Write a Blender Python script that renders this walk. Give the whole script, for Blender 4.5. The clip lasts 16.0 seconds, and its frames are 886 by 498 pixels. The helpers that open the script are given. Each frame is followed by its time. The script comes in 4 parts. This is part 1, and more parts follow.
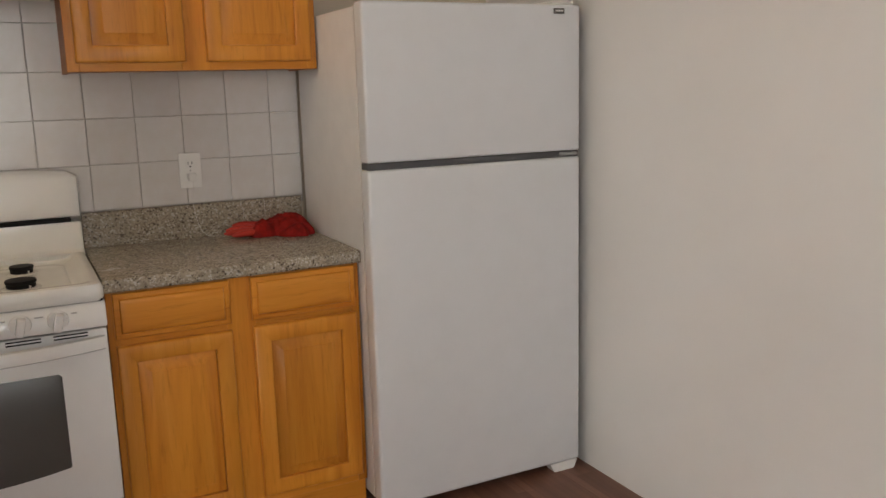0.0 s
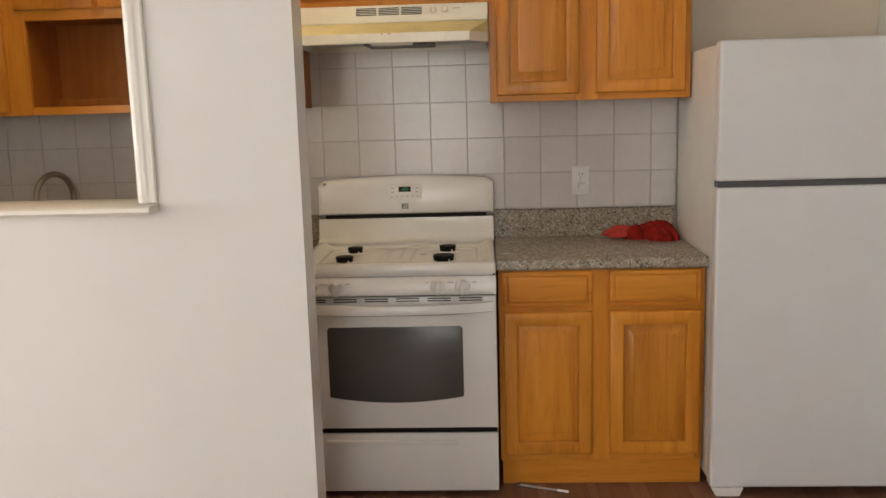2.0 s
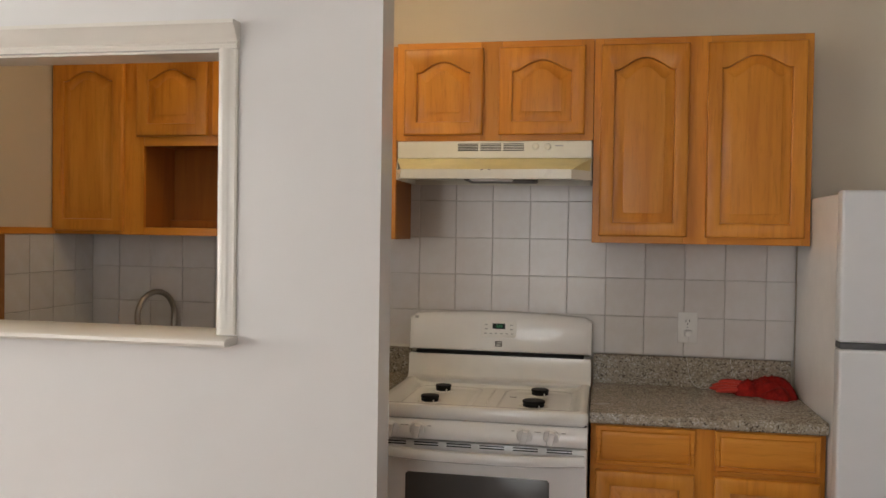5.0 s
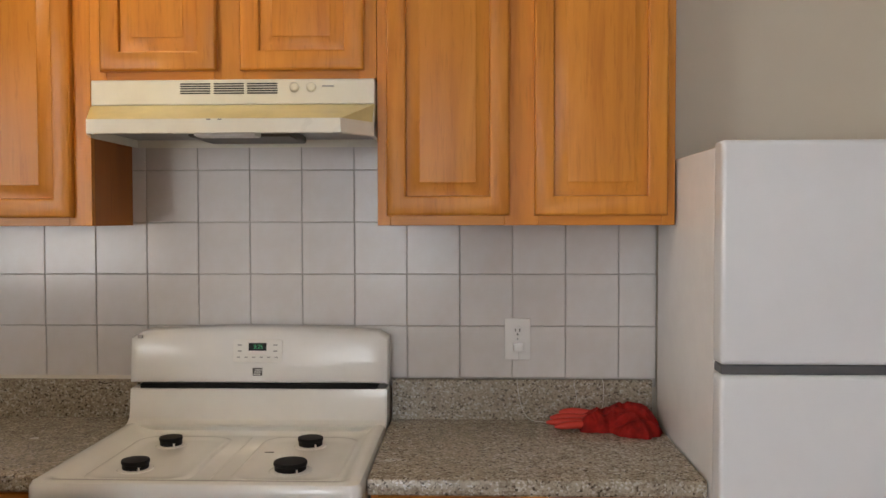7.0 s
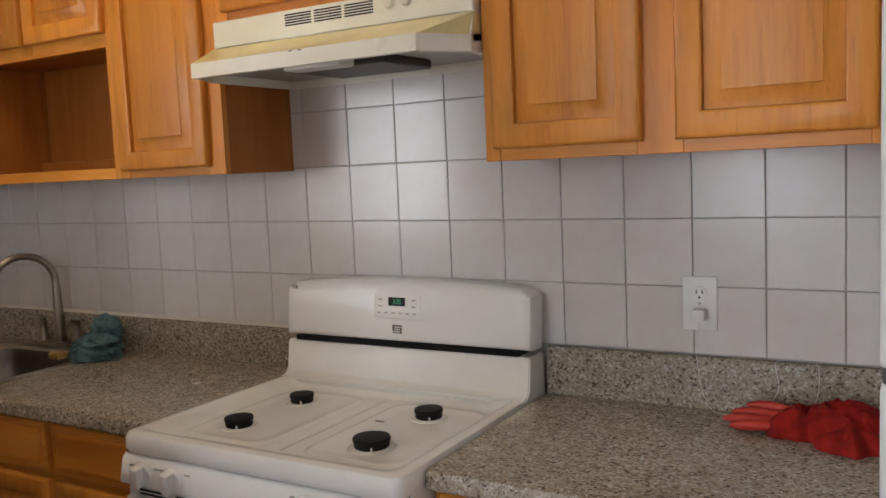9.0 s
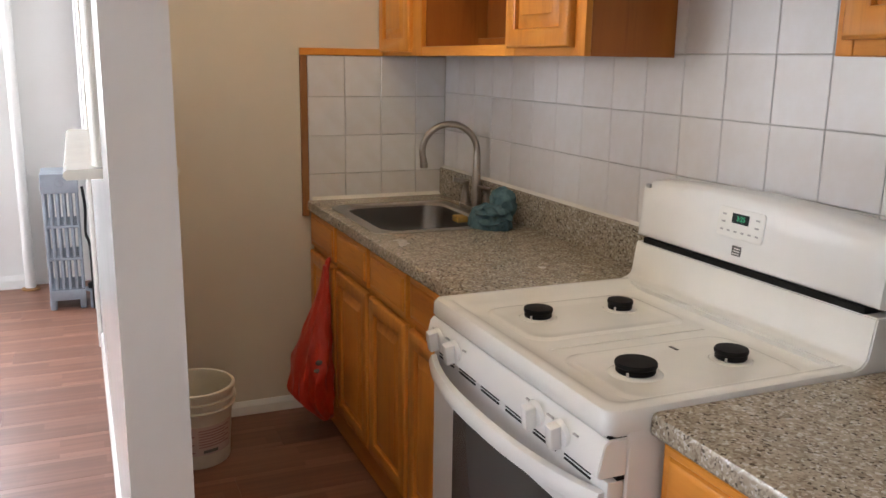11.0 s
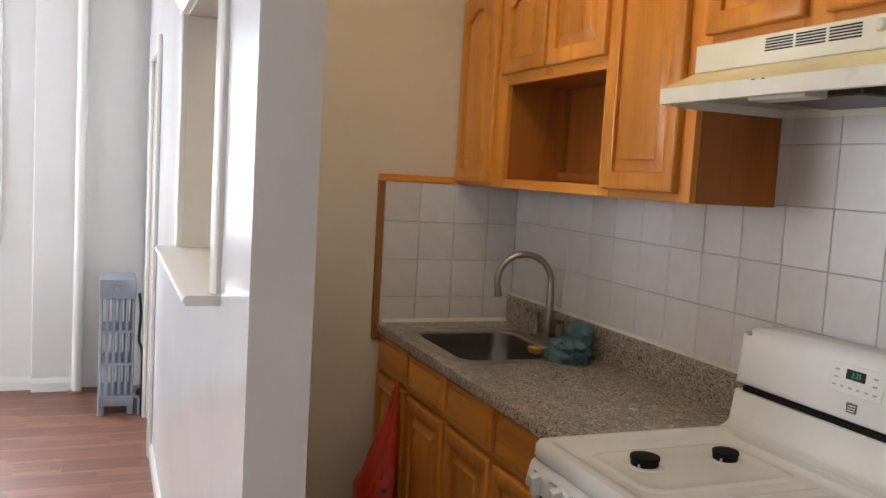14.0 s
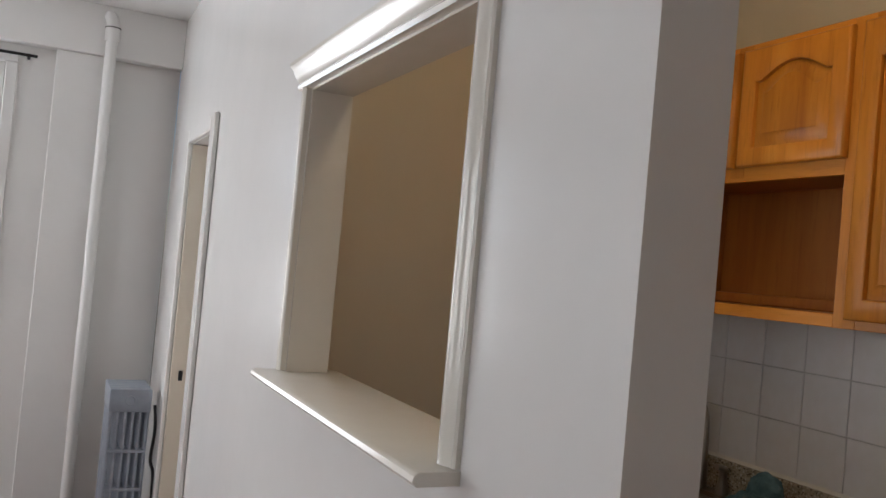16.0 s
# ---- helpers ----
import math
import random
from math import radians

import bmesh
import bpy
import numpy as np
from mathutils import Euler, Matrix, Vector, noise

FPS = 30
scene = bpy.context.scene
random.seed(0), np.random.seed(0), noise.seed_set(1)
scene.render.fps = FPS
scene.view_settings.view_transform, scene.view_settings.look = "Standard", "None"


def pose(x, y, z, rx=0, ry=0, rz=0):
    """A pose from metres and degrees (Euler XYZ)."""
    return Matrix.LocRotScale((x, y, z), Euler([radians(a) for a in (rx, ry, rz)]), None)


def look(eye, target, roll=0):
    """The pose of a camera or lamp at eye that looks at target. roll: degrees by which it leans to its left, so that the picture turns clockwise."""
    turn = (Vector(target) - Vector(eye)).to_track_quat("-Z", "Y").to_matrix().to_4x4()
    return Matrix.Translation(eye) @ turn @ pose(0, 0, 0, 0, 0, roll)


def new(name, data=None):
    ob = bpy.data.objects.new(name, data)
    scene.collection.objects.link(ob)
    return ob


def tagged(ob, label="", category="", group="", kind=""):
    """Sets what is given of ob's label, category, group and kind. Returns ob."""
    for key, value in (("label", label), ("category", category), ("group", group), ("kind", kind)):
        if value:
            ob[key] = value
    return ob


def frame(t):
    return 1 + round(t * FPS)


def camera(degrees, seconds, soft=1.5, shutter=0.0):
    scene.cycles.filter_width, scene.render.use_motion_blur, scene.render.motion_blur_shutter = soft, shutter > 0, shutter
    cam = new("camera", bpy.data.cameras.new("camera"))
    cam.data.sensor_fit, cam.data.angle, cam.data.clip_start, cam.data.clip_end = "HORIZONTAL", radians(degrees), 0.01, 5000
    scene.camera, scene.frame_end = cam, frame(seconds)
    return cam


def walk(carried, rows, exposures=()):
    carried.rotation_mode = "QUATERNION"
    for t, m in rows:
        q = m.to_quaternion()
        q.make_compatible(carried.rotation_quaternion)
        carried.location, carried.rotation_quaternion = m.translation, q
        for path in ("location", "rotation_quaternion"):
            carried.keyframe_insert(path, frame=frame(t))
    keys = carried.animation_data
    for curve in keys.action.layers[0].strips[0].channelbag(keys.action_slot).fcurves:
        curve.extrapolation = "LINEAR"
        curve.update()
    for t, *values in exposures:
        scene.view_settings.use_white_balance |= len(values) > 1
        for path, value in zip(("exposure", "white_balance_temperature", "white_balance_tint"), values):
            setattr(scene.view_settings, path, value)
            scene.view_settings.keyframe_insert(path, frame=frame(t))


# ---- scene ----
cam = camera(55.1, 16.0, soft=1.5)
PATH = [
    (0, (0.184, -3.109, 1.388), (1.072, -1.356, 1.018), -1.6),
    (0.5, (0.194, -3.237, 1.369), (0.804, -1.371, 0.988), -1.5),
    (1, (0.224, -3.432, 1.383), (0.705, -1.528, 1.007), -1.1),
    (1.5, (0.308, -3.583, 1.394), (0.451, -1.623, 1.026), -1.1),
    (2, (0.346, -3.71, 1.438), (0.242, -1.739, 1.119), -1.6),
    (2.5, (0.306, -3.806, 1.454), (0.051, -1.833, 1.245), -1.0),
    (3, (0.277, -3.906, 1.479), (-0.067, -1.938, 1.378), -0.7),
    (3.2, (0.28, -3.928, 1.488), (-0.093, -1.963, 1.446), -0.4),
    (5.3, (0.427, -3.425, 1.501), (0.044, -1.463, 1.459), 1.2),
    (5.5, (0.424, -3.318, 1.5), (0.013, -1.362, 1.455), 0.9),
    (6, (0.392, -3.062, 1.493), (0.226, -1.069, 1.454), 0.7),
    (6.5, (0.518, -2.772, 1.482), (0.449, -0.774, 1.432), 0.4),
    (7, (0.622, -2.537, 1.481), (0.552, -0.539, 1.414), -0.1),
    (7.5, (0.729, -2.304, 1.479), (0.668, -0.306, 1.41), -0.1),
    (8, (0.914, -2.144, 1.469), (0.685, -0.159, 1.399), -0.4),
    (8.5, (1.125, -2.069, 1.466), (0.462, -0.19, 1.286), -1.2),
    (9, (1.218, -1.938, 1.463), (0.211, -0.221, 1.269), -2.6),
    (9.5, (1.282, -1.827, 1.474), (-0.122, -0.416, 1.282), -2.1),
    (10, (1.376, -1.704, 1.456), (-0.303, -0.645, 1.212), 0.4),
    (12.3, (1.473, -1.287, 1.45), (-0.344, -0.626, 0.938), 0.7),
    (12.5, (1.479, -1.299, 1.451), (-0.341, -0.635, 0.957), 1.7),
    (13, (1.458, -1.386, 1.449), (-0.368, -0.708, 0.995), 2.7),
    (13.5, (1.398, -1.545, 1.48), (-0.441, -0.831, 1.15), 3.2),
    (14, (1.362, -1.651, 1.508), (-0.487, -0.91, 1.331), 3.3),
    (14.5, (1.242, -1.672, 1.506), (-0.61, -0.921, 1.428), 3.2),
    (15, (1.041, -1.708, 1.516), (-0.795, -0.914, 1.515), 4.2),
    (15.5, (0.839, -1.848, 1.509), (-0.98, -1.018, 1.546), 5.1),
    (16, (0.631, -2.031, 1.522), (-1.179, -1.182, 1.571), 5.2),
]
EXPOSURES = [(0, -0.14, 6850, 10), (0.5, 0.17, 7050, 10), (1, 0.25, 7100, 10), (2, -0.04, 7050, 10), (3, -0.37, 7050, 10), (5.5, -0.30, 6600, 10), (7, 0.10, 6350, 10), (9, 0.13, 6000, 10), (10, 0.48, 5900, 10), (12.5, 0.8, 6000, 10), (13.5, 0.75, 5950, 10), (14, 0.30, 5900, 10), (14.5, 0.06, 5900, 10), (15, -0.12, 5950, 10), (15.5, -0.15, 5950, 10), (16, -0.75, 6100, 10)]
walk(cam, [(t, look(eye, target, roll)) for t, eye, target, roll in PATH], EXPOSURES)

# ---- world and daylight: a sky outside, two windows into the living room ----
world = bpy.data.worlds.new("world")
scene.world = world
world.use_nodes = True
wn = world.node_tree
sky = wn.nodes.new("ShaderNodeTexSky")
sky.sky_type = "NISHITA"
sky.sun_disc = False
sky.sun_elevation, sky.sun_rotation = radians(48), radians(200)
wn.links.new(sky.outputs[0], wn.nodes["Background"].inputs[0])
wn.nodes["Background"].inputs[1].default_value = 0.12

WIN_L = (-3.35, -2.30, 0.97, 2.42)     # y0, y1, z0, z1 of the window in the far wall
WIN_F = (-0.50, 0.38, 0.75, 2.35)      # x0, x1, z0, z1 of the window in the front wall
WIN_F2 = (-4.3, -2.55, 0.75, 2.35)


def window_lamp(name, eye, target, w, h, watts, color):
    data = bpy.data.lights.new(name, "AREA")
    data.shape, data.size, data.size_y, data.energy, data.color = "RECTANGLE", w, h, watts, color
    ob = new(name, data)
    ob.matrix_world = look(eye, target)
    return ob


DAY = (1.0, 0.985, 0.965)
window_lamp("window_light", (-4.56, -2.825, 1.30), (0, -2.825, 1.30), 0.97, 0.62, 26, DAY)
window_lamp("window_light", (-4.56, -2.825, 2.05), (0, -2.825, 2.05), 0.97, 0.66, 18, (0.88, 0.94, 1.0))
window_lamp("window_light", (-0.06, -5.56, 1.15), (-0.06, 0, 1.15), 0.80, 0.72, 9, (0.93, 0.965, 1.0))
window_lamp("window_light", (-0.06, -5.56, 1.95), (-0.06, 0, 1.95), 0.80, 0.72, 9, (0.93, 0.965, 1.0))
window_lamp("window_light", (-3.425, -5.56, 1.55), (-3.425, 0, 1.55), 1.66, 1.5, 43, DAY)

# warm ceiling lamp of the kitchen, out of view in front of the stove
M_GLOBE = bpy.data.materials.new("lit_globe")
M_GLOBE.use_nodes = True
M_GLOBE.node_tree.nodes["Principled BSDF"].inputs["Emission Color"].default_value = (1.0, 0.78, 0.47, 1)
M_GLOBE.node_tree.nodes["Principled BSDF"].inputs["Emission Strength"].default_value = 27.0

# ---- materials ----


def mat(name, color, rough=0.5, metal=0.0, spec=0.5, coat=0.0):
    m = bpy.data.materials.new(name)
    m.use_nodes = True
    b = m.node_tree.nodes["Principled BSDF"]
    b.inputs["Base Color"].default_value = (*color, 1)
    b.inputs["Roughness"].default_value = rough
    b.inputs["Metallic"].default_value = metal
    b.inputs["Specular IOR Level"].default_value = spec
    b.inputs["Coat Weight"].default_value = coat
    return m


def N(m, kind, **sock):
    n = m.node_tree.nodes.new(kind)
    for k, v in sock.items():
        n.inputs[k.replace("_", " ")].default_value = v
    return n


def L(m, a, b):
    m.node_tree.links.new(a, b)


def bsdf(m):
    return m.node_tree.nodes["Principled BSDF"]


def coords(m, scale=(1, 1, 1), kind="Object"):
    tc = m.node_tree.nodes.new("ShaderNodeTexCoord")
    mp = m.node_tree.nodes.new("ShaderNodeMapping")
    mp.inputs["Scale"].default_value = scale
    L(m, tc.outputs[kind], mp.inputs["Vector"])
    return mp.outputs[0]


def noise_tex(m, vec, scale, detail=4, rough=0.6, distort=0.0):
    n = N(m, "ShaderNodeTexNoise", Scale=scale, Detail=detail, Roughness=rough, Distortion=distort)
    L(m, vec, n.inputs["Vector"])
    return n.outputs["Fac"]


def ramp(m, fac, stops):
    n = m.node_tree.nodes.new("ShaderNodeValToRGB")
    e = n.color_ramp.elements
    while len(e) < len(stops):
        e.new(0.5)
    for el, (p, c) in zip(e, stops):
        el.position, el.color = p, (*c, 1)
    L(m, fac, n.inputs[0])
    return n.outputs[0]


def mix(m, fac, a, b, blend="MIX"):
    n = m.node_tree.nodes.new("ShaderNodeMix")
    n.data_type, n.blend_type = "RGBA", blend
    for sock, v in ((n.inputs[0], fac), (n.inputs[6], a), (n.inputs[7], b)):
        if isinstance(v, (int, float)):
            sock.default_value = v
        elif isinstance(v, tuple):
            sock.default_value = (*v, 1)
        else:
            L(m, v, sock)
    return n.outputs[2]


def bump(m, height, strength=0.2, dist=0.002):
    n = N(m, "ShaderNodeBump", Strength=strength, Distance=dist)
    L(m, height, n.inputs["Height"])
    L(m, n.outputs[0], bsdf(m).inputs["Normal"])


def rough_var(m, fac, lo, hi):
    n = m.node_tree.nodes.new("ShaderNodeMapRange")
    n.inputs["To Min"].default_value, n.inputs["To Max"].default_value = lo, hi
    L(m, fac, n.inputs[0])
    L(m, n.outputs[0], bsdf(m).inputs["Roughness"])


def random_out(m):
    return m.node_tree.nodes.new("ShaderNodeObjectInfo").outputs["Random"]


def paint(name, color, rough, wave=0.12):
    """Rolled wall paint, slightly uneven and a little dirty."""
    m = mat(name, color, rough)
    v = coords(m)
    big = noise_tex(m, v, 1.6, 3)
    fine = noise_tex(m, v, 90, 3)
    c = mix(m, ramp(m, big, [(0.3, (0, 0, 0)), (0.75, (1, 1, 1))]), tuple(x * 0.94 for x in color), color)
    L(m, c, bsdf(m).inputs["Base Color"])
    h = N(m, "ShaderNodeMath")
    h.operation = "MULTIPLY_ADD"
    h.inputs[1].default_value = 14.0
    L(m, noise_tex(m, v, 7, 2), h.inputs[0])
    L(m, fine, h.inputs[2])
    bump(m, h.outputs[0], wave, 0.0012)
    rough_var(m, big, rough * 0.85, rough * 1.2)
    return m


def wood(name, axis, tones, rough=0.32, scale=1.0):
    """Varnished wood whose grain runs along axis."""
    m = mat(name, tones[1], rough, spec=0.35)
    stretch = [17 * scale, 17 * scale, 17 * scale]
    stretch[axis] = 1.3 * scale
    info = random_out(m)
    off = N(m, "ShaderNodeVectorMath")
    off.operation = "ADD"
    mul = N(m, "ShaderNodeMath")
    mul.operation = "MULTIPLY"
    mul.inputs[1].default_value = 37.0
    L(m, info, mul.inputs[0])
    L(m, coords(m, tuple(stretch)), off.inputs[0])
    L(m, mul.outputs[0], off.inputs[1])
    v = off.outputs[0]
    g = noise_tex(m, v, 1.0, 6, 0.62, 0.6)
    broad = noise_tex(m, v, 0.22, 3, 0.5, 0.3)
    pores = noise_tex(m, v, 5.5, 3, 0.7, 0.2)
    c1 = ramp(m, g, [(0.22, tones[0]), (0.50, tones[1]), (0.80, tones[2])])
    c2 = ramp(m, broad, [(0.30, (0.74, 0.67, 0.58)), (0.47, (1.0, 0.99, 0.97)), (0.75, (1.06, 1.06, 1.08))])
    c = mix(m, 0.8, c1, c2, "MULTIPLY")
    c = mix(m, 0.55, c, ramp(m, pores, [(0.30, (0.72, 0.64, 0.55)), (0.45, (1, 1, 1))]), "MULTIPLY")
    tone = ramp(m, info, [(0.0, (0.9, 0.88, 0.86)), (1.0, (1.08, 1.05, 1.02))])
    L(m, mix(m, 1.0, c, tone, "MULTIPLY"), bsdf(m).inputs["Base Color"])
    bump(m, g, 0.12, 0.001)
    rough_var(m, g, rough * 0.85, rough * 1.25)
    return m


HONEY = [(0.48, 0.158, 0.018), (0.64, 0.259, 0.033), (0.73, 0.330, 0.054)]
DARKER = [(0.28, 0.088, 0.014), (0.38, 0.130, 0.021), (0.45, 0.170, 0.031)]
M_WOODV = wood("honey_oak_upright", 2, HONEY)
M_WOODH = wood("honey_oak_level", 0, HONEY)
M_WOODY = wood("honey_oak_depth", 1, HONEY)
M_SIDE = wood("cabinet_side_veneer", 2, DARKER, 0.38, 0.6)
M_TRIM = wood("tile_trim_wood", 2, [(0.24, 0.10, 0.03), (0.36, 0.17, 0.055), (0.42, 0.22, 0.08)], 0.5)
M_WALL = paint("white_gloss_paint", (0.77, 0.75, 0.72), 0.15, 0.03)
M_WALL2 = paint("white_wall_paint", (0.76, 0.745, 0.72), 0.42)
M_CREAM = paint("cream_kitchen_paint", (0.70, 0.62, 0.50), 0.45)
M_CEIL = paint("ceiling_paint", (0.78, 0.77, 0.75), 0.6)
M_SEAM = mat("dark_seam", (0.09, 0.08, 0.075), 0.7)


def make_tile():
    m = mat("white_glazed_tile", (0.72, 0.70, 0.68), 0.2, spec=0.38)
    v = coords(m)
    t = ramp(m, random_out(m), [(0.0, (0.685, 0.655, 0.635)), (1.0, (0.735, 0.71, 0.695))])
    s = ramp(m, noise_tex(m, v, 14, 4), [(0.35, (0.95, 0.93, 0.90)), (0.7, (1, 1, 1))])
    L(m, mix(m, 1.0, t, s, "MULTIPLY"), bsdf(m).inputs["Base Color"])
    bump(m, noise_tex(m, v, 9, 2), 0.12, 0.0015)
    return m


def make_granite(name):
    m = mat(name, (0.36, 0.31, 0.26), 0.22)
    v = coords(m)
    vo = N(m, "ShaderNodeTexVoronoi", Scale=205.0)
    L(m, v, vo.inputs["Vector"])
    sep = m.node_tree.nodes.new("ShaderNodeSeparateColor")
    L(m, vo.outputs["Color"], sep.inputs[0])
    c = ramp(m, sep.outputs[0], [(0.0, (0.10, 0.08, 0.058)), (0.07, (0.25, 0.205, 0.155)), (0.30, (0.33, 0.285, 0.22)),
                                 (0.60, (0.385, 0.34, 0.27)), (0.86, (0.50, 0.465, 0.41))])
    m.node_tree.nodes[-1].color_ramp.interpolation = "CONSTANT"
    n2 = ramp(m, noise_tex(m, v, 30, 4), [(0.35, (0.78, 0.76, 0.73)), (0.65, (1.08, 1.07, 1.05))])
    L(m, mix(m, 0.9, c, n2, "MULTIPLY"), bsdf(m).inputs["Base Color"])
    rough_var(m, noise_tex(m, v, 5, 3), 0.16, 0.32)
    return m


def make_floor():
    m = mat("red_brown_laminate", (0.22, 0.09, 0.05), 0.27)
    v = coords(m)
    info = random_out(m)
    br = N(m, "ShaderNodeTexBrick", Scale=1.0, Mortar_Size=0.0008)
    br.offset = 0.37
    br.inputs["Brick Width"].default_value = 0.42
    br.inputs["Row Height"].default_value = 0.0635
    br.inputs["Color1"].default_value = (0.0, 0.0, 0.0, 1)
    br.inputs["Color2"].default_value = (1, 1, 1, 1)
    br.inputs["Mortar"].default_value = (0.3, 0.3, 0.3, 1)
    rot = N(m, "ShaderNodeVectorRotate")
    rot.rotation_type = "Z_AXIS"
    rot.inputs["Angle"].default_value = radians(90)
    L(m, v, rot.inputs["Vector"])
    L(m, rot.outputs[0], br.inputs["Vector"])
    strip = ramp(m, br.outputs["Color"], [(0.0, (0.187, 0.086, 0.055)), (0.5, (0.232, 0.111, 0.073)), (1.0, (0.298, 0.155, 0.107))])
    g = noise_tex(m, coords(m, (48, 1.6, 10)), 1.0, 4, 0.55, 0.4)
    gr = ramp(m, g, [(0.25, (0.78, 0.75, 0.72)), (0.75, (1.12, 1.1, 1.08))])
    t = ramp(m, info, [(0.0, (0.86, 0.85, 0.84)), (1.0, (1.12, 1.1, 1.08))])
    L(m, mix(m, 1.0, mix(m, 1.0, strip, gr, "MULTIPLY"), t, "MULTIPLY"), bsdf(m).inputs["Base Color"])
    bump(m, g, 0.03, 0.0004)
    rough_var(m, noise_tex(m, v, 6, 3), 0.34, 0.46)
    return m


def enamel(name, color, rough, speck=0.02):
    m = mat(name, color, rough, coat=0.2)
    v = coords(m)
    s = ramp(m, noise_tex(m, v, 11, 5), [(0.3, tuple(1 - 3 * speck for _ in range(3))), (0.6, (1, 1, 1))])
    L(m, mix(m, 1.0, color, s, "MULTIPLY"), bsdf(m).inputs["Base Color"])
    bump(m, noise_tex(m, v, 160, 2), 0.05, 0.0005)
    rough_var(m, noise_tex(m, v, 8, 3), rough * 0.8, rough * 1.3)
    return m


def cloth(name, dark, light, scale=260, relief=0.5):
    m = mat(name, light, 0.85, spec=0.2)
    v = coords(m)
    L(m, ramp(m, noise_tex(m, v, 22, 4), [(0.35, dark), (0.65, light)]), bsdf(m).inputs["Base Color"])
    bump(m, noise_tex(m, v, scale, 2), relief, 0.002)
    return m


M_TILE = make_tile()
M_GROUT = mat("grout", (0.53, 0.495, 0.455), 0.9)
M_GRANITE = make_granite("speckled_laminate_counter")
M_FLOOR = make_floor()
M_STOVE = enamel("white_enamel", (0.82, 0.81, 0.775), 0.14, 0.012)
M_STOVEF = enamel("white_enamel_front", (0.83, 0.82, 0.80), 0.22, 0.008)
M_FRIDGE = enamel("white_textured_steel", (0.74, 0.75, 0.765), 0.34, 0.008)
M_FSIDE = enamel("off_white_steel_side", (0.70, 0.68, 0.66), 0.4)
M_GASKET = mat("gray_gasket", (0.09, 0.09, 0.095), 0.45)
M_YELLOW = enamel("yellowed_plastic_edge", (0.62, 0.50, 0.26), 0.5)
M_HOOD = enamel("almond_enamel", (0.80, 0.77, 0.66), 0.28)
# the ceiling lamp's yellow on the slope is put into this colour
M_HOODLIT = enamel("lamplit_almond_enamel", (0.74, 0.64, 0.30), 0.3, 0.05)
# iron of the burner caps, and the painted shade in the stove's gaps
M_BLACK = mat("black_iron_and_gap_shade", (0.008, 0.007, 0.007), 0.6, spec=0.2)
M_DARK = mat("dark_plastic", (0.012, 0.012, 0.012), 0.5, spec=0.25)
M_GLASSDARK = mat("smoked_oven_glass", (0.085, 0.080, 0.075), 0.24, spec=0.5)
M_PLASTIC = mat("white_plastic", (0.80, 0.785, 0.75), 0.35)
M_GREEN = mat("display_green", (0.01, 0.05, 0.02), 0.3)
bsdf(M_GREEN).inputs["Emission Color"].default_value = (0.12, 0.9, 0.4, 1)
bsdf(M_GREEN).inputs["Emission Strength"].default_value = 0.25
M_GRAYINK = mat("gray_print", (0.42, 0.41, 0.40), 0.6)
M_INKDARK = mat("dark_gray_print", (0.12, 0.115, 0.11), 0.5)


def make_steel():
    m = mat("brushed_steel", (0.46, 0.43, 0.39), 0.3, 1.0)
    n = noise_tex(m, coords(m, (4, 160, 40)), 1.0, 3)
    rough_var(m, n, 0.22, 0.42)
    bump(m, n, 0.05, 0.0006)
    return m


M_STEEL = make_steel()
# darker steel for the bowl than for the rim
M_BOWL = mat("darker_steel_bowl", (0.19, 0.17, 0.15), 0.33, 1.0)
M_NICKEL = mat("brushed_nickel", (0.36, 0.315, 0.265), 0.3, 1.0)
M_SILVER = enamel("silver_radiator_paint", (0.30, 0.33, 0.38), 0.42, 0.06)
bsdf(M_SILVER).inputs["Metallic"].default_value = 0.35
M_RED = cloth("red_knit", (0.16, 0.006, 0.004), (0.36, 0.014, 0.009), 300, 0.15)
M_REDF = mat("red_rubber", (0.47, 0.028, 0.013), 0.5)
M_TEAL = cloth("teal_terry", (0.06, 0.115, 0.135), (0.12, 0.20, 0.225))
M_BUCKET = enamel("white_bucket_plastic", (0.78, 0.73, 0.62), 0.38, 0.03)
M_LABEL = mat("pinkish_label", (0.60, 0.47, 0.43), 0.6)
M_LABELINK = mat("label_print", (0.40, 0.22, 0.20), 0.6)


def make_bag():
    m = mat("red_plastic_film", (0.62, 0.045, 0.02), 0.28)
    bsdf(m).inputs["Transmission Weight"].default_value = 0.25
    bsdf(m).inputs["Subsurface Weight"].default_value = 0.15
    v = coords(m)
    bump(m, noise_tex(m, v, 30, 5, 0.6, 1.5), 0.8, 0.006)
    return m


M_BAG = make_bag()
M_GLASS = mat("window_glass", (1, 1, 1), 0.0)
bsdf(M_GLASS).inputs["Transmission Weight"].default_value = 1.0

# ---- mesh helpers ----


def box(a, b, bev=0.0, bm=None, seg=1):
    """A bevelled block between two corners, into bm or a new bmesh."""
    t = bmesh.new()
    bmesh.ops.create_cube(t, size=1)
    for v in t.verts:
        v.co = [a[i] + (v.co[i] + 0.5) * (b[i] - a[i]) for i in range(3)]
    if bev:
        bmesh.ops.bevel(t, geom=list(t.edges), offset=bev, segments=seg, affect="EDGES", profile=0.6)
    return join(bm, t)


def join(bm, t):
    if bm is None:
        return t
    me = bpy.data.meshes.new("tmp")
    t.to_mesh(me)
    t.free()
    bm.from_mesh(me)
    bpy.data.meshes.remove(me)
    return bm


